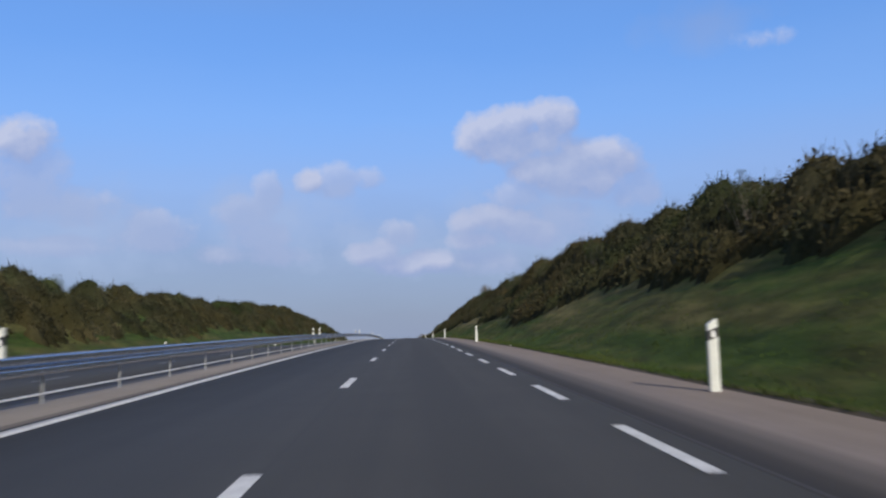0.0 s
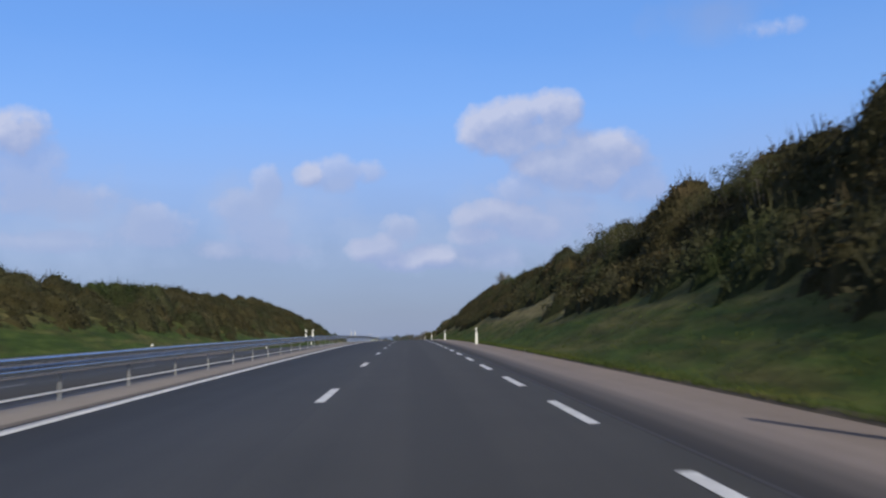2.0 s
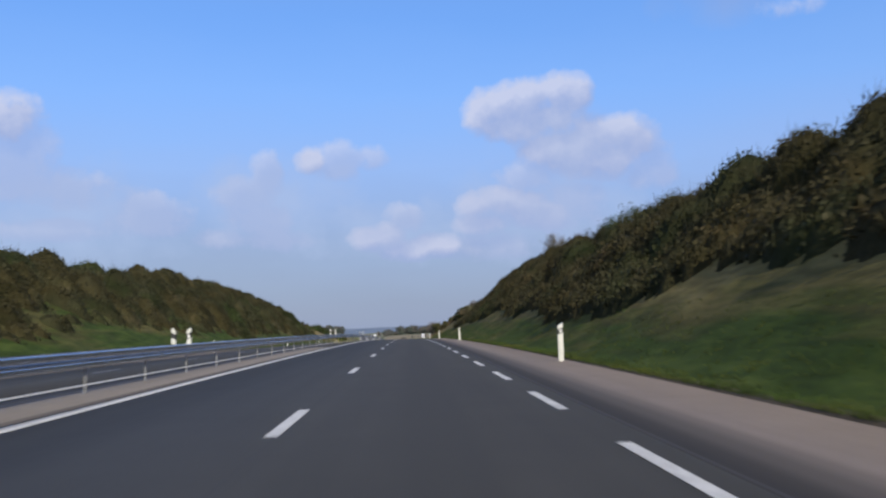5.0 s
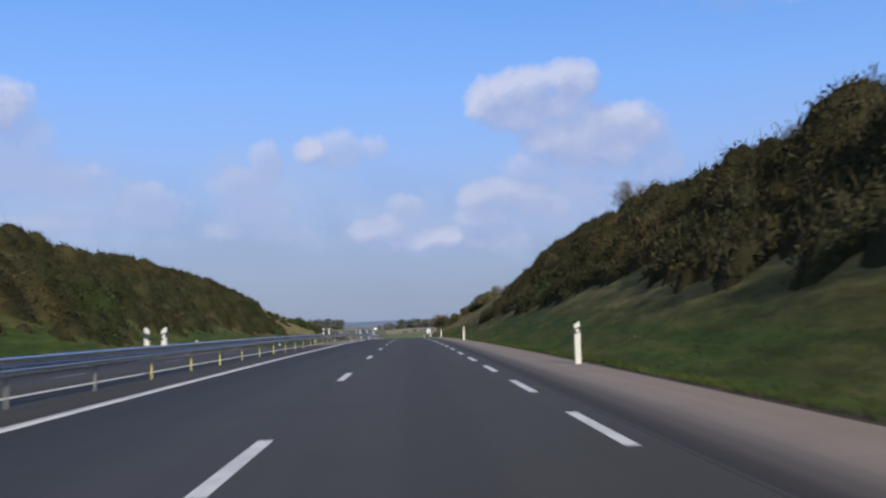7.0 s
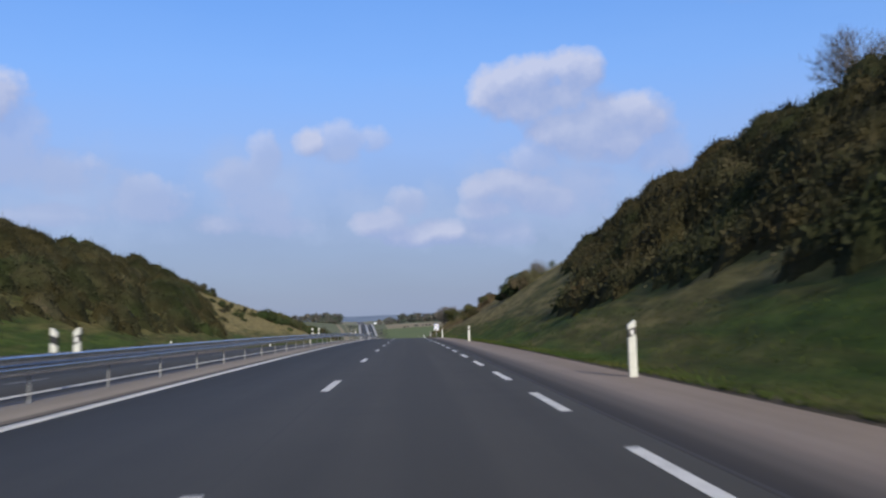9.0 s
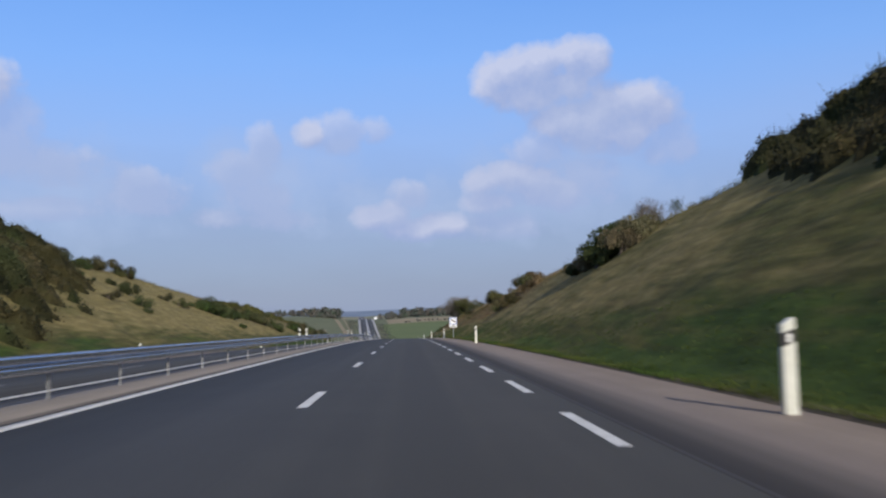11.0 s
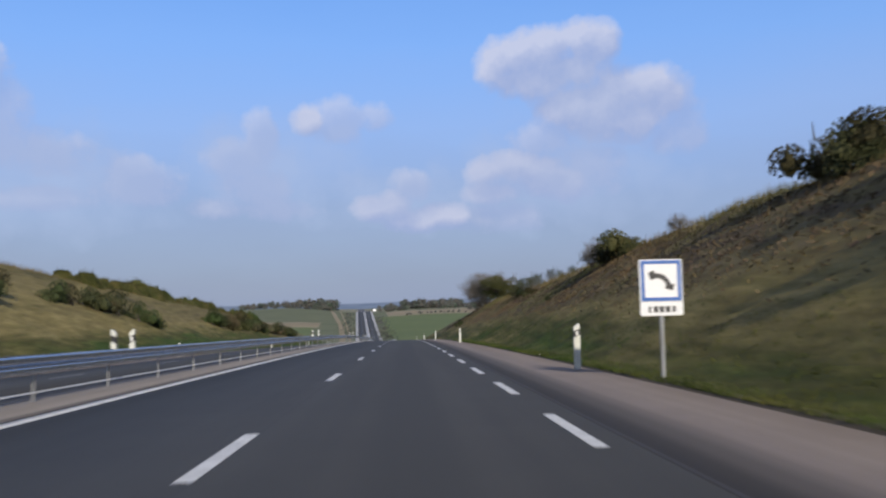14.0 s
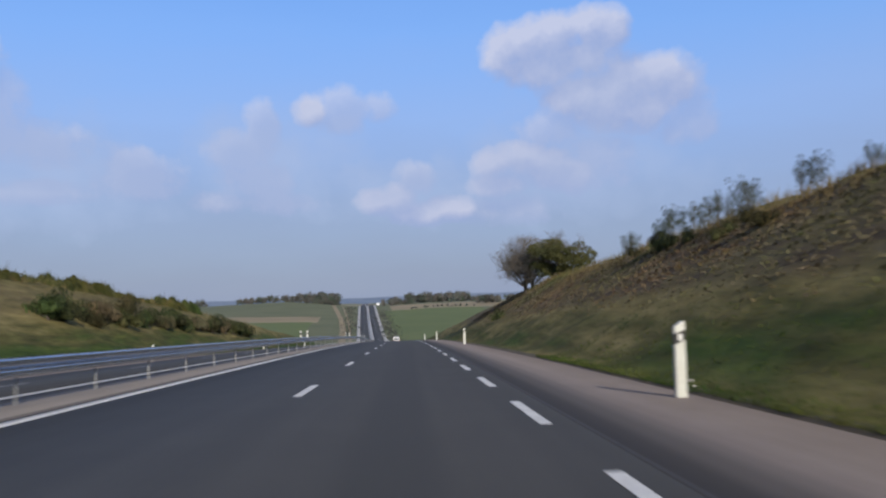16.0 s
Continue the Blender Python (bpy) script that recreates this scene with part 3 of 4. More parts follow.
strip("median", ROADWAY, [(-9.2, 0.0), (-7.2, 0.0)], MEDIAN_CHIPPINGS, "narrow paved median under the crash barrier", category="median")
FAR_HILL = np.arange(1010, 1800, 10.0)
for name, u0, u1, h0, h1, label in (("shoulder_hill_near", 0.2, 2.7, 0.03, 0.03, "pale hard shoulder on the far hill"), ("shoulder_hill_far", -19.3, -16.7, -0.46, -0.31, "pale hard shoulder across the road on the far hill"), ("median_hill", -9.4, -7.0, 0.03, 0.03, "pale paved median on the far hill")):
    strip(name, FAR_HILL, [(u0, h0), (u1, h1)], PALE_CHIPPINGS, label, category="shoulder")
strip("median_crossing", np.arange(198, 262, 4.0), [(-9.19, 0.004), (-7.21, 0.004)], ASPHALT, "dark asphalt crossing in the median under removable barrier", category="median")
strip("edge_line_near", ROADWAY, [(-7.09, 0.006), (-6.84, 0.006)], PAINT, "continuous white edge line beside the median", category="road marking")
strip("edge_line_far", ROADWAY, [(-9.49, 0.006), (-9.28, 0.006)], PAINT, "continuous white edge line beyond the barrier", category="road marking")


def dashes(name, far_end, period, u, wide, first, last, label, limit, low=0.0):
    """Painted dashes of 3 m; the nearest are pieces of their own."""
    rest, n = [], 0
    for k in range(first, last):
        end = far_end + period * k
        s = np.array([end - 3.15, end - 1.5, end])
        if end < limit:
            v = np.concatenate([places(s, np.full(3, u - wide / 2), np.full(3, 0.006))[:, None], places(s, np.full(3, u + wide / 2), np.full(3, 0.006))[:, None]], 1).reshape(-1, 3)
            ob = new(name, mesh_of(name, v, [(0, 1, 3, 2), (2, 3, 5, 4)], PAINT))
            ob.parent = road
            n += 1
        else:
            rest.append(places(np.array([end - 3, end - 3, end, end]), np.array([u - wide / 2, u + wide / 2] + [u + wide / 2, u - wide / 2]), np.full(4, 0.008 + low)))
    if rest:
        v = np.concatenate(rest)
        ob = new(name + "_beyond", mesh_of(name, v, np.arange(len(v)), PAINT))
        ob.parent = road
        tagged(ob, label, kind="stuff")
        if low:
            ob.data.materials[0] = WORN_PAINT


dashes("lane_dash", 7.30, 13.0, -3.48, 0.16, -2, 120, "white lane dashes further along the road", 560)
dashes("edge_dash", 9.88, 6.477, 0.0, 0.145, -3, 240, "white edge dashes further along the road", 560)
dashes("far_lane_dash", 3.0, 13.0, -12.9, 0.16, 0, 120, "white lane dashes on the other carriageway", 0, -0.173)


# ---- crash barrier in the median ----
def guardrail():
    top = new("crash_barrier")
    top.matrix_world = stand(0, -8.4)
    tagged(top, "double-sided galvanised steel crash barrier along the median", "guardrail")
    inverse = top.matrix_world.inverted()
    wave = [(0.0, 0.312), (0.05, 0.311), (0.070, 0.306), (0.079, 0.296), (0.0805, 0.286), (0.0805, 0.215), (0.074, 0.200), (0.040, 0.174), (0.012, 0.160), (0.006, 0.153), (0.010, 0.146), (0.066, 0.122), (0.078, 0.112), (0.0805, 0.102), (0.0805, 0.030), (0.074, 0.014), (0.055, 0.0), (0.0, -0.012)]
    shape = wave + [(d - 0.006, z) for d, z in reversed(wave)]
    s = np.concatenate([np.arange(-16, 700, 4.0), np.arange(700, 1700, 20.0)])
    for face in (1, -1):
        k = len(shape)
        v = np.concatenate([places(s, np.full(len(s), (-8.28 if face > 0 else -8.70) + face * d), np.full(len(s), 0.49 + z))[:, None] for d, z in shape], 1)
        i, j = np.meshgrid(np.arange(len(s) - 1), np.arange(k), indexing="ij")
        i, j = i.ravel(), j.ravel()
        f = np.stack([i * k + j, i * k + (j + 1) % k, (i + 1) * k + (j + 1) % k, (i + 1) * k + j], -1)
        me = mesh_of("beam", v, f if face > 0 else f[:, ::-1], STEEL)
        me.transform(inverse)
        beam = new("beam", me)
        beam.parent = top
        tagged(beam, "wave-shaped grey steel beam")
    post = box((0.008, 0.03, 0.72), (0.078, 0, 0.36))
    box((0.03, 0.006, 0.72), (0.09, 0.012, 0.36), bm=post)
    box((0.008, 0.03, 0.72), (0.105, 0, 0.36), bm=post)
    made = part("post", post, POST_STEEL, top)
    lemon = made.data.copy()
    lemon.materials[0] = YELLOW
    spacer = part("spacer", box((0.40, 0.05, 0.14), (-0.09, 0, 0.66), 0.01), POST_STEEL, top)
    first = True
    for n in range(170):
        at = -12.65 + 4.0 * n
        m = inverse @ stand(at, -8.4, -0.02)
        for base in (made, spacer):
            ob = base if first else base.copy()
            if not first:
                scene.collection.objects.link(ob)
            ob.parent, ob.matrix_basis = top, m
            if base is made and 212 < at < 258:
                ob.data = lemon
        first = False


guardrail()


# ---- delineator posts ----
def delineator(foot=-0.05, w=0.075):
    thing = new("delineator_post")
    part("body", prism([(-w, foot), (w, foot), (w, 0.84), (-w, 0.77)], 0.10), PLASTIC, thing)
    band = part("band", prism([(-w - 0.002, 0.772), (w + 0.002, 0.842), (w + 0.002, 0.985), (-w - 0.002, 0.93)], 0.104), BLACK, thing, "black slanted band")
    part("reflector", box((0.055, 0.014, 0.10), (0.0, -0.055, 0.878), 0.004), GLASSY, band, "white reflector")
    part("head", prism([(-w, 0.932), (w, 0.987), (w, 1.11), (w - 0.03, 1.115), (-w, 1.03)], 0.10), PLASTIC, thing)
    return thing


first_post = delineator()
POSTS = [13.9, 62.7, 114.9, 163.9, 216.7, 265.7, 313.3, 361.0, 409.3, 456.6, 506.0, 556.0, 606.0]
tagged(first_post, "white plastic delineator post with black band beside the shoulder", "delineator", "delineator posts along the road")
first_post.matrix_basis = stand(-36.0, 2.44)
for s in POSTS:
    copy_thing(first_post, stand(s, 2.44))
short_post = delineator(0.60, 0.06)
short_post.matrix_basis = stand(-36.0, -8.36, 0.15)
tagged(short_post, "short white delineator with black band on the crash barrier", "delineator", "delineators on the crash barrier")
for s in POSTS:
    copy_thing(short_post, stand(s, -8.36, 0.15))
    copy_thing(short_post, stand(s, -8.80, 0.15, 180))
for s in POSTS:
    ob = copy_thing(first_post, stand(s + 0.6, -19.0, -0.52))
    tagged(ob, "white plastic delineator post with black band across the road")


# ---- road sign ----
def phone_sign():
    thing = new("road_sign")
    tagged(thing, "square white sign with blue border and black telephone on a post", "road sign")
    bm = bmesh.new()
    bmesh.ops.create_cone(bm, cap_ends=True, segments=12, radius1=0.045, radius2=0.045, depth=2.35, matrix=Matrix.Translation((0, 0.05, 1.1)))
    part("pole", bm, POST_STEEL, thing)
    board = part("panel", box((0.86, 0.03, 0.84), (0, 0, 1.89), 0.012), SIGN_WHITE, thing)
    for size, at in (((0.80, 0.012, 0.07), (0, -0.018, 2.255)), ((0.80, 0.012, 0.07), (0, -0.018, 1.525)), ((0.07, 0.012, 0.66), (-0.365, -0.018, 1.89)), ((0.07, 0.012, 0.66), (0.365, -0.018, 1.89))):
        part("border", box(size, at), SIGN_BLUE, board, "blue border")
    arc = [(math.cos(radians(a)), math.sin(radians(a))) for a in range(15, 106, 10)]
    outline = [(-0.10 + 0.30 * x, 1.74 + 0.30 * z) for x, z in arc] + [(-0.10 + 0.21 * x, 1.74 + 0.21 * z) for x, z in reversed(arc)]
    part("receiver", prism(outline, 0.012, y=-0.02), BLACK, board, "black telephone receiver")
    for x, z, turn in ((0.17, 1.77, 15), (-0.17, 2.0, 75)):
        bm = box((0.16, 0.012, 0.12))
        bmesh.ops.transform(bm, matrix=Matrix.Translation((x, -0.021, z)) @ Matrix.Rotation(radians(turn), 4, "Y"), verts=bm.verts)
        part("earpiece", bm, BLACK, board, "black end of the receiver")
    plate = part("distance_plate", box((0.86, 0.03, 0.272), (0, 0, 1.332), 0.012), SIGN_WHITE, thing)
    for x, w in ((-0.24, 0.045), (-0.12, 0.085), (0.0, 0.085), (0.12, 0.085), (0.24, 0.06)):
        part("bar", box((w, 0.01, 0.12), (x, -0.018, 1.325)), BLACK, plate)
    thing.matrix_basis = stand(404.8, 3.3, 0.03)


phone_sign()


# ---- shrubs and trees ----
def leaves(rng, centre, radius, count, size, squash=0.8):
    """Corners of leaf sprays scattered through the outer part of a lobe."""
    d = rng.normal(size=(count, 3))
    d /= np.linalg.norm(d, axis=1)[:, None]
    d[:, 2] = np.where(d[:, 2] < -0.4, -d[:, 2], d[:, 2])
    p = centre + d * radius * (1 - 0.45 * rng.random((count, 1)) ** 2) * np.array([1, 1, squash])
    a = rng.normal(size=(count, 3)) + 0.3 * d
    a /= np.linalg.norm(a, axis=1)[:, None]
    b = np.cross(a, d + 0.6 * rng.normal(size=(count, 3)))
    b /= np.linalg.norm(b, axis=1)[:, None] + 1e-6
    z = size * (0.5 + rng.random((count, 1)))
    a, b = a * z, b * z * 0.55
    return np.stack([p - a * 0.5, p + b * 0.5, p + a * 0.5, p - b * 0.5], 1)


def core(rng, centre, radius, squash=0.8):
    """A rough closed lump inside a lobe, so that no light falls straight through."""
    lat, lon = np.radians([-60, -15, 30, 70]), np.radians(np.arange(0, 360, 60))
    g = np.stack([np.outer(np.cos(lat), np.cos(lon)), np.outer(np.cos(lat), np.sin(lon)), np.outer(np.sin(lat), np.ones(6)) * squash], -1)
    g = centre + g * radius * (0.42 + 0.2 * rng.random((4, 6, 1)))
    q = [np.stack([g[r, c], g[r, (c + 1) % 6], g[r + 1, (c + 1) % 6], g[r + 1, c]]) for r in range(3) for c in range(6)]
    q.append(np.stack([g[3, 0], g[3, 2], g[3, 3], g[3, 5]]))
    return np.array(q)


def shrub_corners(rng, size, count, leaf):
    """Leaf sprays of one shrub at the origin: several lobes and some upright sprigs."""
    out = []
    lobes = rng.integers(3, 6)
    for k in range(lobes):
        r = size * (0.38 + 0.25 * rng.random())
        c = np.array([rng.normal() * size * 0.36, rng.normal() * size * 0.36, r * (0.25 + 0.85 * rng.random())])
        out += [core(rng, c, r), leaves(rng, c, r, count // lobes, leaf)]
    k = max(3, count // 60)
    p = np.stack([rng.normal(size=k) * size * 0.4, rng.normal(size=k) * size * 0.4, size * (0.25 + 0.25 * rng.random(k))], -1)
    w = rng.normal(size=(k, 3)) * 0.018
    h = np.stack([rng.normal(size=k) * 0.10, rng.normal(size=k) * 0.10, 0.25 + 0.45 * rng.random(k)], -1) * size * 0.5
    out.append(np.stack([p - w, p + w, p + h + w * 0.3, p + h - w * 0.3], 1))
    return np.concatenate(out)


def canopy(name, label, spots, seed, span, step, count, leaf, material, inner, sprigs):
    """Dense scrub: a mounded mass of overlapping shrubs, with leaf sprays and bare sprigs all over it."""
    rng = np.random.default_rng(seed)
    s, u = np.arange(span[0], span[1], step), np.arange(span[2], span[3], step)
    high = np.full((len(s), len(u)), -0.2)
    for ss, uu, size in spots:
        r, tall = size * (0.85 + 0.35 * rng.random()), size * (0.7 + 0.6 * rng.random())
        i0, i1 = np.searchsorted(s, [ss - r, ss + r])
        j0, j1 = np.searchsorted(u, [uu - r, uu + r])
        if i1 <= i0 or j1 <= j0:
            continue
        d2 = ((s[i0:i1, None] - ss) ** 2 + (u[None, j0:j1] - uu) ** 2) / r ** 2
        dome = tall * np.maximum(1 - d2, 0) ** 0.85 - 0.2 * (d2 >= 1)
        high[i0:i1, j0:j1] = np.maximum(high[i0:i1, j0:j1], dome)
    a, b = np.meshgrid(s, u, indexing="ij")
    high += np.where(high > 0, rng.normal(size=high.shape) * 0.10 + 0.16 * rough(a, b, 0.7) + 0.12 * rough(b, a, 0.33), 0)
    land = lie(a, b)
    grid = places(a + rng.normal(size=a.shape) * step * 0.15, b + rng.normal(size=a.shape) * step * 0.15, land + high)
    k = len(u)
    i, j = np.nonzero(np.maximum(np.maximum(high[:-1, :-1], high[1:, :-1]), np.maximum(high[:-1, 1:], high[1:, 1:])) > 0)
    c = i * k + j
    f = np.stack([c, c + 1, c + k + 1, c + k], -1)
    used, f = np.unique(f, return_inverse=True)
    f = f.reshape(-1, 4)
    skin = grid.reshape(-1, 3)[used]
    # sprays, thicker on the steep flanks
    gs, gu = np.gradient(high + land, step)
    steep = np.sqrt(1 + gs ** 2 + gu ** 2)[i, j]
    chance = steep * (high[i, j] > 0.02)
    at = rng.choice(len(i), count, p=chance / chance.sum())
    x, y = rng.random((2, count, 1))
    q = grid.reshape(-1, 3)
    base = c[at]
    spot = (q[base] * (1 - x) + q[base + k] * x) * (1 - y) + (q[base + 1] * (1 - x) + q[base + k + 1] * x) * y
    out = np.stack([-gu[i, j][at], -gs[i, j][at], np.ones(count)], -1)
    out /= np.linalg.norm(out, axis=1)[:, None]
    spot = spot + out * (rng.random((count, 1)) ** 2 * 0.42 - 0.04)
    way = rng.normal(size=(count, 3)) + out * 0.5
    way /= np.linalg.norm(way, axis=1)[:, None]
    side = np.cross(way, out + 0.7 * rng.normal(size=(count, 3)))
    side /= np.linalg.norm(side, axis=1)[:, None] + 1e-6
    z = leaf * (0.45 + 1.1 * rng.random((count, 1)) ** 1.5)
    way, side = way * z * 0.5, side * z * 0.26
    quads = [np.stack([spot - way, spot + side, spot + way, spot - side], 1)]
    # bare sprigs
    at = rng.choice(len(i), sprigs, p=chance / chance.sum())
    foot = q[c[at]]
    w = np.stack([rng.normal(size=sprigs), rng.normal(size=sprigs), np.zeros(sprigs)], -1) * 0.012
    h = np.stack([rng.normal(size=sprigs) * 0.25, rng.normal(size=sprigs) * 0.25, 0.45 + 0.7 * rng.random(sprigs)], -1) * (0.3 + 0.7 * rng.random((sprigs, 1)) ** 2)
    quads.append(np.stack([foot - w, foot + w, foot + h + w * 0.4, foot + h - w * 0.4], 1))
    v = np.concatenate(quads).reshape(-1, 3)
    pick = np.concatenate([np.ones(len(f), int), np.zeros(len(v) // 4, int)])
    me = mesh_of(name, np.concatenate([skin, v]), np.concatenate([f, np.arange(len(v)).reshape(-1, 4) + len(skin)]), [material, inner], pick)
    tagged(new(name, me), label, "shrubs", kind="stuff")


def right_spots():
    rng, spots = np.random.default_rng(5), []
    for s in np.arange(-40, 352, 1.25):
        top = np.interp(s, *RIGHT_TOP)
        low = 8.6 + 1.0 * math.sin(s / 17) + 0.7 * math.sin(s / 6.1) + float(np.interp(s, [240, 280, 300, 352], [0, 0.3, 1.1, 8.4]))
        high = 3.9 + top / 0.67 + 3.0
        for _ in range(3):
            if high > low:
                spots.append((s + 1.2 * rng.normal(), low - 1.0 + 2.4 * rng.random(), 0.35 + 0.5 * rng.random()))
        n = max(0, (high - low)) / 2.0
        for _ in range(int(n) + (rng.random() < n % 1)):
            u = low + (high - low) * rng.random()
            if rough(np.array(s), np.array(u), 3.2) > -0.42:
                spots.append((s + rng.normal(), u, (0.75 + 1.5 * rng.random() ** 2.4) * min(1, 0.28 + 0.72 * (u - low) / 5.0) * (0.65 if 125 < s < 134 else 1.0)))
    return spots


def left_spots():
    rng, spots = np.random.default_rng(8), []
    for s in np.arange(-20, 412, 1.5):
        top = np.interp(s, *LEFT_TOP)
        low = 25.1 + 0.9 * math.sin(s / 15) + 0.6 * math.sin(s / 5.3) + float(np.interp(s, [352, 374, 398, 412], [0, 3.5, 10, 16]))
        high = 21 + top / 0.5 + 3.0
        if rng.random() < 0.75 and high > low:
            spots.append((s + rng.normal(), -(low - 0.8 + 1.4 * rng.random()), 0.3 + 0.4 * rng.random()))
        n = max(0, (high - low)) / 2.3
        for _ in range(int(n) + (rng.random() < n % 1)):
            u = low + (high - low) * rng.random()
            if rough(np.array(s), np.array(u), 3.6) > -0.45:
                spots.append((s + rng.normal(), -u, (0.8 + 1.8 * rng.random() ** 2.4) * min(1, 0.45 + 0.55 * (u - low) / 4.0)))
    return spots


def crest_spots():
    rng, spots = np.random.default_rng(9), []
    for s in np.arange(486, 580, 0.5):
        edge = -(21 + np.interp(s, *LEFT_TOP) / 0.5)
        spots.append((s, edge + rng.normal() * 0.9, (0.4 + 0.5 * rng.random() ** 2) * (1.0 + 0.35 * math.sin(s / 5.0)) * (1.5 if s < 512 else 1.0)))
    return spots


canopy("scrub_near", "dense dark olive and brown gorse scrub on the cutting slope", right_spots() + [(71, 13.0, 1.6), (74, 13.2, 2.0), (77, 13.0, 1.9), (80, 13.3, 1.5), (84, 12.6, 1.6), (87, 13.2, 1.9), (89.5, 12.9, 2.0), (92, 13.4, 1.9), (57, 12.0, 1.3), (60, 12.6, 1.6), (63, 12.8, 1.6), (66, 12.9, 1.4), (138, 12.4, 1.5), (141, 13.0, 1.7), (144, 13.6, 1.7), (148, 13.2, 1.5)] + [(338 + 3 * k, 24.6 - 0.72 * k, 2.0 - 0.06 * k) for k in range(7)], 3, (-44, 360, 4.3, 32), 0.28, 300000, 0.20, BRAMBLE, BRAMBLE_MASS, 60000)
canopy("scrub_far", "dense olive and brown scrub on the slope across the road", left_spots() + [(96, -29.4, 1.7), (100, -29.8, 2.0), (104, -29.6, 2.1), (108, -30.0, 1.9), (112, -29.6, 1.6)], 4, (-26, 418, -52, -20.4), 0.34, 210000, 0.24, GORSE, GORSE_MASS, 45000)
canopy("crest_hedge", "low green hedge along the slope's upper edge", crest_spots(), 6, (460, 582, -46, -28), 0.25, 16000, 0.18, HEDGE, HEDGE_MASS, 1500)


def heath_tufts():
    """Flat tussocks of dead bracken and heather, a hand high, thicker up the slope."""
    rng = np.random.default_rng(15)
    n = 130000
    s, u = rng.uniform(380, 562, n), rng.uniform(6.0, 15.5, n)
    top = 3.9 + np.interp(s, *RIGHT_TOP) / 0.67
    keep = (u < top - 0.8) & (rng.random(n) < np.clip((u - 6.2) / 3.0, 0, 1) * np.clip((s - 390) / 40, 0, 1))
    s, u = s[keep], u[keep]
    n = len(s)
    foot = places(s, u, lie(s, u) - 0.02)
    turn, wide = rng.uniform(0, math.pi, n), rng.uniform(0.015, 0.05, n)
    side = np.stack([np.cos(turn) * wide, np.sin(turn) * wide, np.zeros(n)], -1)
    lean = np.stack([rng.normal(size=n) * 0.08, rng.normal(size=n) * 0.08, rng.uniform(0.02, 0.10, n)], -1)
    v = np.stack([foot - side, foot + side, foot + side * 0.6 + lean, foot - side * 0.7 + lean], 1).reshape(-1, 3)
    me = mesh_of("heath", v, np.arange(len(v)).reshape(-1, 4), [HEATH], np.zeros(n, int))
    tagged(new("heath", me), "low brown heath and dead bracken on the upper slope", "heath", kind="stuff")


HEATH = leafage("heath_stalks", [(0.25, (0.085, 0.066, 0.045)), (0.4, (0.115, 0.088, 0.060)), (0.5, (0.125, 0.110, 0.054)), (0.62, (0.14, 0.108, 0.073)), (0.85, (0.19, 0.155, 0.10))], 0.6)
heath_tufts()


def shrub_kind(seed, size, count, leaf, material):
    rng = np.random.default_rng(seed)
    v = shrub_corners(rng, size, count, leaf).reshape(-1, 3)
    thing = new("shrub")
    crown = new("foliage", mesh_of("foliage", v, np.arange(len(v)), material))
    crown.parent = thing
    bm = bmesh.new()
    for k in range(7):
        a = k * 0.9
        bmesh.ops.create_cone(bm, cap_ends=True, segments=6, radius1=0.04 * size, radius2=0.015 * size, depth=0.55 * size, matrix=Matrix.Translation((0.15 * math.cos(a), 0.15 * math.sin(a), 0.18 * size)) @ Matrix.Rotation(0.4, 4, (math.sin(a), -math.cos(a), 0)))
    part("stem", bm, BARK, thing)
    return thing


def sit(s, u):
    p = places(np.array(float(s)), np.array(float(u)), lie(s, u) - 0.08)
    return pose(*p, 0, 0, (s * 37) % 360)


RUSSET = leafage("russet_leaves", [(0.2, (0.060, 0.052, 0.030)), (0.5, (0.105, 0.088, 0.054)), (0.85, (0.16, 0.135, 0.09))], 0.5)
KINDS = [shrub_kind(20 + k, 1.0, 1900, 0.075, GORSE if k % 2 else DARKLEAF) for k in range(4)]
RUSSETS = [shrub_kind(30 + k, 1.0, 2300, 0.06, RUSSET) for k in range(2)]
THICKET = [(364.5, 14.2, 2.2), (363, 12.8, 2.1), (367, 12.0, 2.0), (364, 13.4, 2.0), (370, 12.8, 1.8), (366.5, 13.0, 2.3), (369, 12.2, 1.8), (371, 11.8, 1.6), (373, 11.6, 1.4), (367.5, 14.0, 2.2),
           (405.5, 11.6, 1.4), (406.5, 12.3, 1.8), (407.5, 13.2, 1.8), (404.8, 12.6, 1.4)]
DARK_NEAR = [(366, 13.6, 2.1), (400, 9.0, 1.3), (403, 8.6, 1.2), (397, 9.6, 1.1), (417.5, 14.2, 1.8), (419.5, 13.8, 1.5), (416.5, 13.6, 1.3), (417.8, 14.6, 1.9),
             (445.8, 12.5, 2.0), (446.8, 12.2, 1.6), (445.0, 12.8, 1.2), (448.6, 12.5, 0.9), (450, 12.5, 0.7), (452, 8.6, 0.35), (478, 10.9, 0.7), (474, 10.9, 0.8), (487, 11.2, 0.9), (489, 11.6, 0.8),
             (483, 11.2, 0.6), (495, 11.8, 0.7), (527, 7.1, 0.9), (532, 7.6, 0.7)]
DARK_ACROSS = [(434, -31.0, 1.9), (436, -30.4, 2.2), (439, -29.8, 2.1), (443, -30.0, 1.9), (446, -29.2, 1.8), (449, -29.6, 1.6), (460, -29.6, 1.6), (463, -29.4, 2.0), (467, -28.8, 2.1), (470, -27.8, 2.0), (473, -26.8, 1.8), (476, -26, 1.3),
               (437, -25.9, 0.8), (420, -32.4, 1.0), (423, -31.7, 1.1), (426, -31.5, 0.8), (430, -31.9, 0.7), (405, -33, 1.2), (400, -30, 1.3), (410, -35, 1.1)]
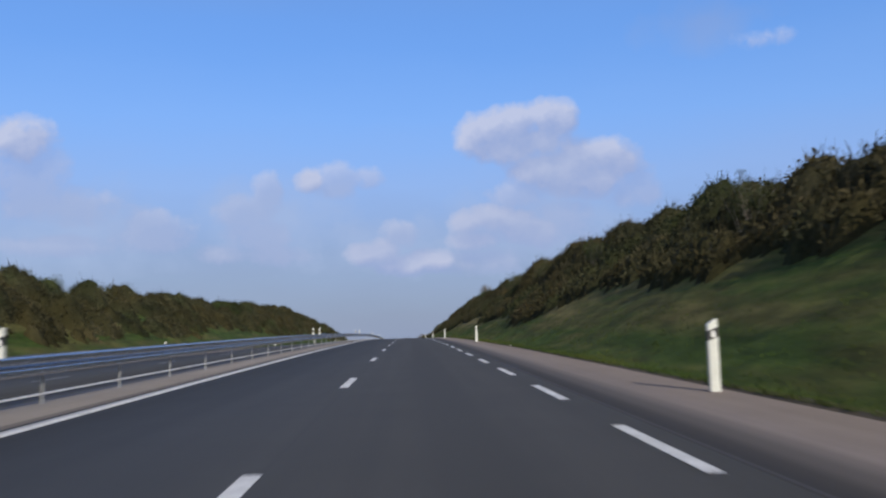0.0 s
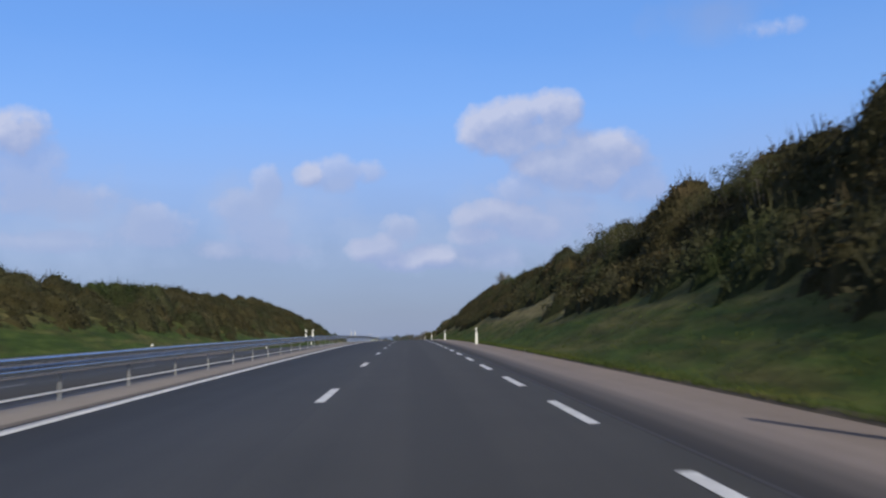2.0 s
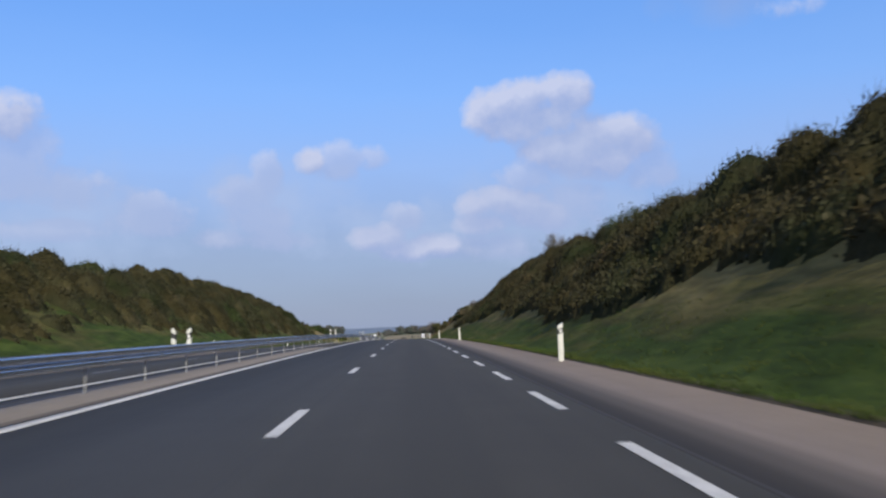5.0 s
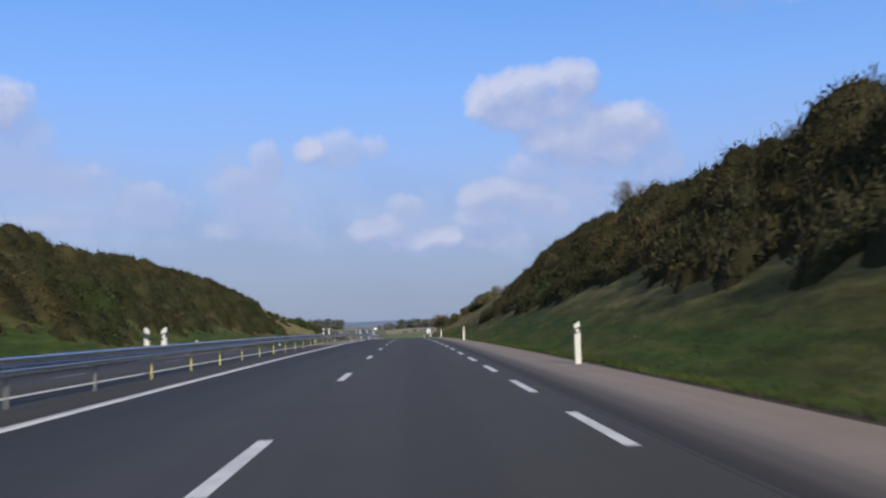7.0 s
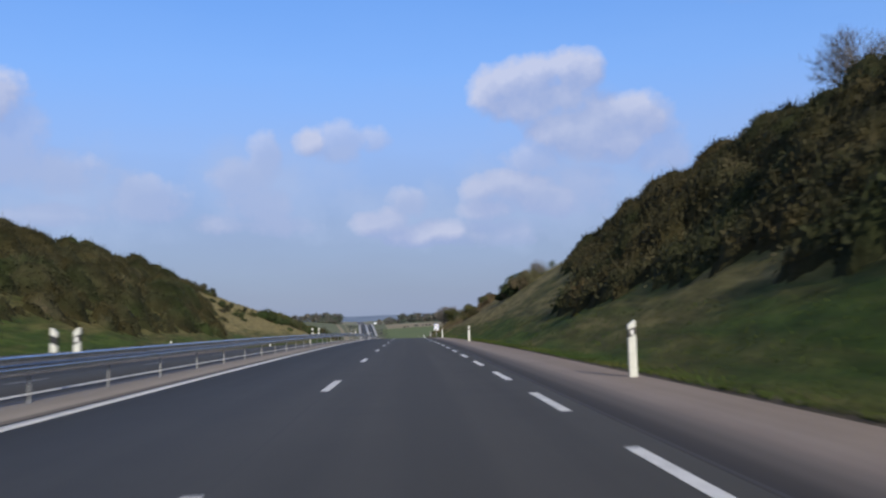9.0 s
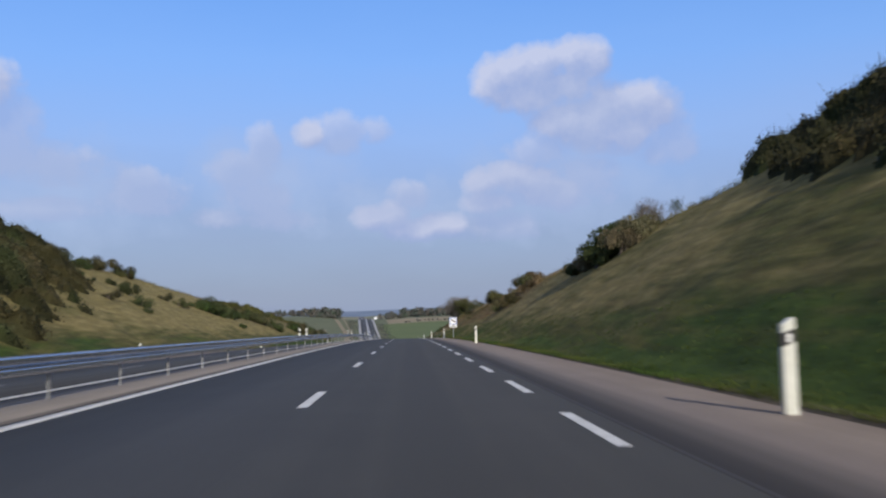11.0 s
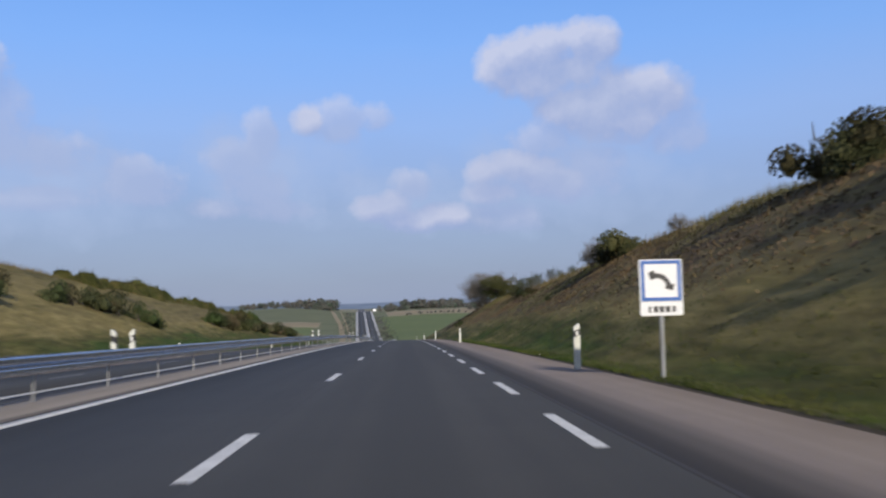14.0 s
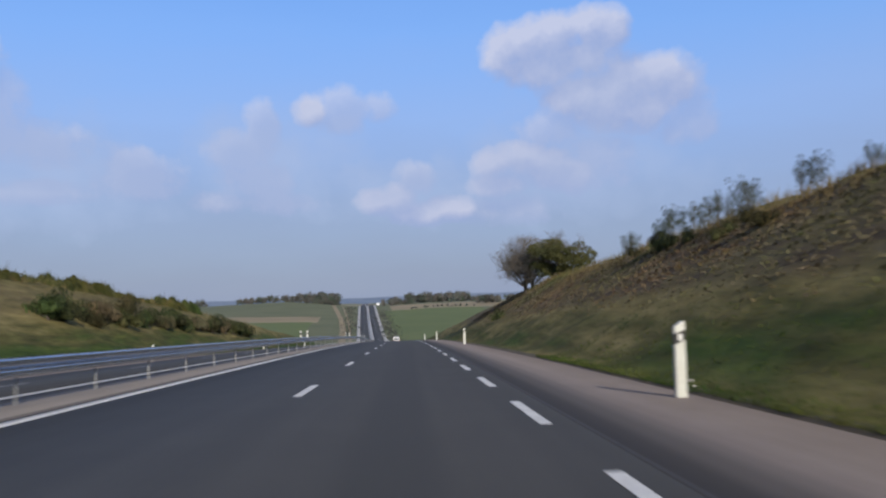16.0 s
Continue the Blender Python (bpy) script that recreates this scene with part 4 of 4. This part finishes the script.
HEDGEROW = [(508 + 2.5 * k, -26.9 + 0.066 * k + 0.5 * math.sin(2.4 * k), 1.8 + 0.3 * math.sin(3.7 * k)) for k in range(29)]


slope_rng = random.Random(5)
CREST_ACROSS = [(404 + 2.3 * k, -20.5 - float(np.interp(404 + 2.3 * k, *LEFT_TOP)) / 0.5 + slope_rng.uniform(0, 3.5), slope_rng.uniform(0.9, 1.7)) for k in range(14)]
SCATTERED = [(372 + 4.1 * k, slope_rng.uniform(-40, -27), slope_rng.uniform(0.45, 1.1)) for k in range(12)]


def plant(kinds, spots, label):
    for n, (s, u, size) in enumerate(spots):
        m = sit(s, u) @ pose(0, 0, -0.18 * size) @ Matrix.Diagonal((size, size, size * 1.25, 1))
        kind = kinds[n % len(kinds)]
        ob = copy_thing(kind, m) if "label" in kind else kind
        ob.matrix_basis = m
        tagged(ob, label, "shrub", "shrubs on the slopes")


plant(RUSSETS + KINDS[:1], THICKET, "brown and olive thin-leaved shrub on the cutting slope")
plant(KINDS, DARK_NEAR, "dark olive shrub on the dry grass slope")
plant(KINDS, DARK_ACROSS, "dark olive shrub on the slope across the road")
plant(KINDS, CREST_ACROSS + SCATTERED, "low olive shrub scattered over the slope across the road")
plant(KINDS + RUSSETS, HEDGEROW, "olive and brown shrub in a row at the slope's end")


def tube(bm, a, b, r0, r1, sides=5):
    way = b - a
    if way.length < 1e-4:
        return
    turn = way.to_track_quat("Z", "Y").to_matrix()
    rings = []
    for at, r in ((a, r0), (b, r1)):
        rings.append([bm.verts.new(at + turn @ Vector((r * math.cos(6.283 * k / sides), r * math.sin(6.283 * k / sides), 0))) for k in range(sides)])
    for k in range(sides):
        bm.faces.new((rings[0][k], rings[0][(k + 1) % sides], rings[1][(k + 1) % sides], rings[1][k]))


def tree(label, tall, seed, leafy=0, spread=0.6, wide=1.2):
    """Tapered trunk, limbs, fine twigs, and a crown of leaf sprays where it is in leaf."""
    rng, thing = random.Random(seed), new("tree")
    trunk, limbs, twigs = bmesh.new(), bmesh.new(), bmesh.new()
    fork = tall * 0.12
    tube(trunk, Vector((0, 0, -0.3)), Vector((0.01 * tall, 0, fork)), 0.034 * tall, 0.026 * tall, 9)

    def grow(at, way, length, r, level):
        end = at + way * length
        tube(limbs if level < 2 else twigs, at, end, r, r * 0.6, 5 if level < 2 else 3)
        if level == 5:
            return
        for _ in range(4 if level < 4 else 3):
            side = Vector((rng.gauss(0, 1), rng.gauss(0, 1), rng.gauss(0.1, 0.7))).normalized()
            grow(at + way * length * rng.uniform(0.35, 1.0), (way * 0.8 + side * 0.75 + Vector((0, 0, 0.1))).normalized(), length * rng.uniform(0.5, 0.72), r * 0.56, level + 1)

    for k in range(14):
        a = k * 2.4 + rng.uniform(-0.3, 0.3)
        out = spread * (0.15 + 0.85 * k / 13)
        grow(Vector((0.01 * tall, 0, fork * rng.uniform(0.4, 1.0))), Vector((math.cos(a) * out, math.sin(a) * out, rng.uniform(0.75, 1.0) - 0.35 * out)).normalized(), tall * 0.38, 0.011 * tall, 1)
    part("trunk", trunk, BARK, thing)
    part("limb", limbs, BARK, thing)
    part("twig", twigs, TWIG, thing)
    g = np.random.default_rng(seed)
    if not leafy:
        count = 4500 if tall > 6 else 1500
        d = g.normal(size=(count, 3))
        d = d / np.linalg.norm(d, axis=1)[:, None] * (0.35 + 0.65 * g.random((count, 1)) ** 0.5)
        at = d * np.array([0.40, 0.40, 0.36]) * tall + np.array([0, 0, 0.50 * tall])
        way = d * np.array([0.8, 0.8, 0.6]) + np.array([0, 0, 0.45]) + g.normal(size=(count, 3)) * 0.25
        way *= tall * (0.05 + 0.05 * g.random((count, 1))) / np.linalg.norm(way, axis=1)[:, None]
        side = np.cross(way, g.normal(size=(count, 3)))
        side *= 0.0011 * tall / np.linalg.norm(side, axis=1)[:, None]
        v = np.stack([at - side, at + side, at + way + side * 0.3, at + way - side * 0.3], 1).reshape(-1, 3)
        spray = new("spray", mesh_of("spray", v, np.arange(len(v)), TWIG))
        spray.parent = thing
    else:
        clumps = []
        for _ in range(85):
            d = g.normal(size=3)
            d = d / np.linalg.norm(d) * tall * 0.34 * g.random() ** 0.4
            clumps.append(leaves(g, d * np.array([wide, wide, 1.0]) + np.array([0, 0, tall * 0.30]), tall * (0.10 + 0.08 * g.random()), leafy, tall * 0.026))
        v = np.concatenate(clumps).reshape(-1, 3)
        crown = new("crown", mesh_of("crown", v, np.arange(len(v)), TREE_LEAF))
        crown.parent = thing
    return tagged(thing, label, "tree")


def brushwood(label, tall, seed):
    """A clump of thin upright stems with a few leaves on them."""
    rng, g, thing = random.Random(seed), np.random.default_rng(seed), new("sapling")
    stems, clumps = bmesh.new(), []
    for k in range(16):
        a, out = rng.uniform(0, 6.28), rng.uniform(0.03, 0.28)
        at = Vector((math.cos(a) * out * 0.5, math.sin(a) * out * 0.5, -0.1)) * tall
        way = Vector((math.cos(a) * out * 1.3, math.sin(a) * out * 1.3, 1.0)).normalized()
        high = tall * rng.uniform(0.55, 1.0)
        knee = at + way * high * 0.5
        tip = knee + (way + Vector((rng.gauss(0, 0.12), rng.gauss(0, 0.12), 0.1))).normalized() * high * 0.5
        tube(stems, at, knee, 0.006 * tall, 0.004 * tall, 4)
        tube(stems, knee, tip, 0.004 * tall, 0.0015 * tall, 3)
        for f in (0.05, 0.25, 0.45, 0.65, 0.85):
            side = Vector((rng.gauss(0, 1), rng.gauss(0, 1), rng.uniform(0.5, 1.5))).normalized()
            base = knee.lerp(tip, f)
            tube(stems, base, base + side * tall * 0.12, 0.002 * tall, 0.001 * tall, 3)
            clumps.append(leaves(g, np.array(base + side * tall * 0.07), tall * 0.085, 46, tall * 0.022, 1.2))
    part("stem", stems, TWIG, thing)
    v = np.concatenate(clumps).reshape(-1, 3)
    crown = new("foliage", mesh_of("foliage", v, np.arange(len(v)), DARKLEAF))
    crown.parent = thing
    return tagged(thing, label, "sapling")


tree("bare grey leafless tree on top of the cutting", 5.3, 3, 0, 0.9).matrix_basis = sit(301, 25.6)
tree("bare grey round-crowned tree beside a green one", 7.2, 5, 0, 0.85).matrix_basis = sit(541, 11.7)
tree("bare grey many-limbed tree standing behind another", 6.6, 25, 0, 0.85).matrix_basis = sit(544, 12.8)
tree("dense dark green broad tree at the end of the cutting", 5.6, 6, 300, 0.8, 2.0).matrix_basis = sit(538, 15.0)
tree("small bare thorn bush on the slope's edge", 2.5, 8, 0, 0.9).matrix_basis = sit(452.0, 12.6)
tree("small bare thorn bush with grey twigs on the slope", 2.2, 11, 0, 0.9).matrix_basis = sit(454.5, 12.4)
tree("low bare bush with thin twigs on the slope's edge", 1.5, 19, 0, 0.95).matrix_basis = sit(438, 14.0)
tree("bare brown brushy shrub on top of the cutting", 2.9, 15, 0, 0.9).matrix_basis = sit(366.5, 15.4)
tree("bare brown shrub with fine twigs above the slope", 2.5, 16, 0, 0.95).matrix_basis = sit(368.5, 14.4)
sapling = brushwood("clump of thin upright saplings with sparse dark leaves", 3.0, 14)
SAPLINGS = [(33, 10.6, 0.9), (62, 11.0, 0.9), (88, 11.6, 1.0), (92, 12.0, 1.1), (96, 12.0, 0.9), (113, 12.2, 1.0), (116, 12.0, 1.1), (119, 12.6, 1.1), (122, 12.8, 0.9), (128, 13, 0.9), (139, 13.4, 0.9), (162, 14.6, 0.9), (206, 16.0, 1.1),
            (209, 16.4, 1.0), (214, 16.6, 1.2), (218, 16.9, 1.05), (222, 17.2, 1.2), (227, 17.0, 1.0), (235, 17.0, 0.9), (262, 19.4, 0.9), (284, 22.0, 0.8), (478, 12.0, 0.7), (481, 11.8, 0.6), (484, 11.8, 0.65), (487, 11.8, 0.75), (474, 12.4, 0.65), (496, 11.8, 0.6), (490, 12.0, 0.55), (366, 17.2, 0.55), (369, 16.6, 0.5), (372, 16.2, 0.5), (470, 12.8, 0.35), (466, 13, 0.35)]
crest_rng = random.Random(77)
for k in range(26):
    s = 14 + 13.6 * k + crest_rng.uniform(-5, 5)
    SAPLINGS.append((s, 3.9 + float(np.interp(s, *RIGHT_TOP)) / 0.67 + crest_rng.uniform(0.2, 2.4), crest_rng.uniform(0.55, 1.0)))
    s = 20 + 13.4 * k + crest_rng.uniform(-5, 5)
    SAPLINGS.append((s, -21 - float(np.interp(s, *LEFT_TOP)) / 0.5 - crest_rng.uniform(0.2, 2.6), crest_rng.uniform(0.5, 0.95)))
for n, (s, u, size) in enumerate(SAPLINGS):
    m = sit(s, u) @ Matrix.Diagonal((size, size, size, 1))
    ob = sapling if n == 0 else copy_thing(sapling, m)
    ob.matrix_basis = m
    tagged(ob, group="saplings on the slope")


# ---- far woods and hedges ----
def far_woods():
    rng, quads = np.random.default_rng(12), []
    rows = [(1690, 45, 1700, 130, 26, 13), (1640, 20, 1660, 45, 8, 9), (1560, 128, 1580, 160, 10, 9), (1720, 130, 1760, 330, 44, 8), (1680, -100, 1690, -48, 16, 14), (1700, -190, 1720, -105, 16, 9), (1650, -420, 1720, -230, 40, 9),
            (1900, -1200, 2000, -500, 90, 9), (2100, 300, 2200, 1200, 110, 10), (1080, 7.0, 1480, 8.5, 170, 1.2), (1150, -24, 1600, -30, 130, 1.3), (1500, 42, 1510, 120, 10, 3), (960, 60, 1010, 130, 14, 4)]
    for s0, u0, s1, u1, n, tall in rows:
        for k in range(n * 2):
            f = rng.random()
            s, u = s0 + (s1 - s0) * f + rng.normal() * 6, u0 + (u1 - u0) * f + rng.normal() * 4
            h = tall * (0.6 + 0.6 * rng.random())
            at = places(np.array(s), np.array(u), lie(s, u))
            for _ in range(5):
                c = np.array([rng.normal() * h * 0.2, rng.normal() * h * 0.2, h * (0.12 + 0.6 * rng.random())])
                quads += [core(rng, c, h * 0.33, 1.0) + at, leaves(rng, c, h * 0.36, 24, h * 0.2, 1.0) + at]
    v = np.concatenate(quads).reshape(-1, 3)
    tagged(new("far_woods", mesh_of("far_woods", v, np.arange(len(v)), HAZED_WOOD)), "distant dark tree lines and hedges between fields", "woods", kind="stuff")


far_woods()


# ---- grass on the verges ----
def grass():
    rng = np.random.default_rng(21)
    n = 110000
    s = rng.uniform(-8, 475, n)
    side = rng.random(n) < 0.82
    u = np.where(side, 2.92 + rng.random(n) ** 2.2 * 3.6, -19.4 - rng.random(n) ** 1.8 * 5.0)
    base = places(s, u, lie(s, u) - 0.02)
    quads = []
    for _ in range(2):
        a = rng.random(n) * 6.28
        w = np.stack([np.cos(a), np.sin(a), np.zeros(n)], -1) * (0.005 + 0.008 * rng.random((n, 1)))
        h = np.stack([rng.normal(size=n) * 0.05, rng.normal(size=n) * 0.05, (0.04 + 0.09 * rng.random(n)) * np.clip(1.25 - np.abs(u + 8.3) / 26, 0.5, 1)], -1)
        quads.append(np.stack([base - w, base + w, base + w * 0.4 + h, base - w * 0.4 + h], 1))
    v = np.concatenate(quads).reshape(-1, 3)
    tagged(new("verge_grass", mesh_of("verge_grass", v, np.arange(len(v)), BLADE)), "rough green and straw-coloured grass on the verge", "grass", kind="stuff")


grass()


def crest_grass():
    """Tall dry grass that fringes the upper edges of the cuttings."""
    rng = np.random.default_rng(31)
    n = 26000
    side = rng.random(n) < 0.6
    s = np.where(side, rng.uniform(335, 545, n), rng.uniform(390, 590, n))
    edge = np.where(side, 3.9 + np.interp(s, *RIGHT_TOP) / 0.67, -(21 + np.interp(s, *LEFT_TOP) / 0.5))
    u = edge + rng.normal(size=n) * 1.3
    base = places(s, u, lie(s, u) - 0.03)
    a = rng.random(n) * 6.28
    w = np.stack([np.cos(a), np.sin(a), np.zeros(n)], -1) * (0.008 + 0.014 * rng.random((n, 1)))
    h = np.stack([rng.normal(size=n) * 0.09, rng.normal(size=n) * 0.09, 0.15 + 0.40 * rng.random(n) ** 1.5], -1)
    v = np.stack([base - w, base + w, base + w * 0.3 + h, base - w * 0.3 + h], 1).reshape(-1, 3)
    tagged(new("crest_grass", mesh_of("crest_grass", v, np.arange(len(v)), STRAW)), "tall dry straw-coloured grass along the slope's upper edge", "grass", kind="stuff")


STRAW = leafage("straw", [(0.2, (0.07, 0.058, 0.026)), (0.55, (0.13, 0.105, 0.05)), (0.85, (0.21, 0.17, 0.085))], 0.3)
crest_grass()


def pebble(s, u, size):
    bm = bmesh.new()
    bmesh.ops.create_icosphere(bm, subdivisions=1, radius=size)
    for v in bm.verts:
        v.co *= 0.75 + 0.5 * random.random()
        v.co.z *= 0.6
    ob = part("stone", bm, STONE)
    ob.matrix_basis = stand(s, u, float(lie(s, u)) + size * 0.25)
    tagged(ob, "small pale stone in the verge grass", "stone", "stones on the verge")


for s, u, size in ((93.8, 2.9, 0.05), (94.6, 3.1, 0.04), (126.2, 2.95, 0.05), (127, 3.2, 0.04), (384.9, 3.4, 0.06), (385.6, 3.5, 0.05), (458.4, 3.2, 0.05), (459.5, 3.5, 0.06), (420, 3.1, 0.05), (46, 2.9, 0.05)):
    pebble(s, u, size)


# ---- dirt track across the valley ----
def track(near, far, half):
    s = np.arange(1030, 1660, 10.0)
    mid = np.interp(s, [1030, 1200, 1350, 1600, 1660], [near, near - 2, near - 6, far, far - 4])
    v = np.concatenate([places(s, mid + d, lie(s, mid + d) + 0.25)[:, None] for d in (-half, 0, half)], 1)
    f = [(r * 3 + c, r * 3 + c + 1, r * 3 + c + 4, r * 3 + c + 3) for r in range(len(s) - 1) for c in range(2)]
    tagged(new("dirt_track", mesh_of("dirt_track", v, f, TAN_FIELD)), "pale dirt track beside the distant road", "track", kind="structure")


track(-29, -50, 2.6)
track(-23, -39, 1.0)


# ---- hills at the horizon ----
def distant_hills():
    """Wooded ridges many kilometres off, the haze before them painted into a glowing blue."""
    m, n, l, b = blank("painted_haze_blue")
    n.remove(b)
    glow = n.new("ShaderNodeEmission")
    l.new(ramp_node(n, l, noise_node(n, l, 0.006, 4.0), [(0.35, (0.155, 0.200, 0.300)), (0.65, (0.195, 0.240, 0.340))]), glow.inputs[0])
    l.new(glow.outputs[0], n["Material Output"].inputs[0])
    x = np.arange(-2600, 2601, 40.0)
    base = along(4000, ROAD_Z)
    for y, high, seed in ((4150, 22, 0), (3900, 10, 900)):
        crest = base + high + 5 * rough(x, np.full(len(x), seed), 420) + 1.8 * rough(x, np.full(len(x), seed), 90) + np.interp(x, [-2600, -300, 100, 700, 2600], [4, 2, 3, 10, 4])
        v = np.stack([np.stack([x, np.full(len(x), y + d), z], -1) for d, z in ((0, np.full(len(x), base - 60)), (40, crest), (260, crest - 6), (300, np.full(len(x), base - 60)))], 1).reshape(-1, 3)
        f = [(r * 4 + c, r * 4 + c + 1, r * 4 + c + 5, r * 4 + c + 4) for r in range(len(x) - 1) for c in range(3)]
        tagged(new("hill_backdrop", mesh_of("hill_backdrop", v, f, m, None, True)), "wooded ridge on the horizon with its haze painted in glowing blue", "hills", kind="structure")


distant_hills()


# ---- vehicles far ahead ----
def vehicle(name, label, wide, tall, long):
    thing = tagged(new(name), label, "vehicle")
    body = part("body", prism([(-wide / 2, 0.35), (wide / 2, 0.35), (wide / 2, tall * 0.6), (wide / 2 - 0.12, tall), (-wide / 2 + 0.12, tall), (-wide / 2, tall * 0.6)], long), CAR_WHITE, thing)
    part("rear_window", box((wide * 0.72, 0.04, tall * 0.25), (0, -long / 2 - 0.01, tall * 0.74), 0.01), CAR_DARK, body)
    part("bumper", box((wide * 0.98, 0.16, 0.22), (0, -long / 2, 0.48), 0.03), CAR_DARK, body)
    for x in (-1, 1):
        part("tail_light", box((0.14, 0.05, 0.4), (x * (wide / 2 - 0.12), -long / 2 - 0.01, tall * 0.5), 0.01), TAIL, body)
        for y in (-0.32, 0.32):
            bm = bmesh.new()
            bmesh.ops.create_cone(bm, cap_ends=True, segments=16, radius1=0.34, radius2=0.34, depth=0.22, matrix=Matrix.Translation((x * (wide / 2 - 0.12), y * long, 0.34)) @ Matrix.Rotation(radians(90), 4, "Y"))
            part("wheel", bm, RUBBER, thing)
    return thing


TAIL = grained("tail_light", (0.30, 0.01, 0.01), (0.42, 0.02, 0.02), 20.0, 3.0, 0.3)
vehicle("van", "white van driving far ahead on the carriageway", 1.9, 2.1, 4.6).matrix_basis = stand(722, -1.9)


def far_board():
    thing = tagged(new("direction_sign"), "large pale direction sign on two posts beside the far road", "road sign")
    part("panel", box((4.0, 0.08, 2.6), (0, 0, 3.2), 0.03), SIGN_WHITE, thing)
    for x in (-1.3, 1.3):
        part("post", box((0.14, 0.14, 3.4), (x, 0.12, 1.5), 0.01), POST_STEEL, thing)
    thing.matrix_basis = stand(1610, 5.5, float(lie(1610, 5.5)))


far_board()
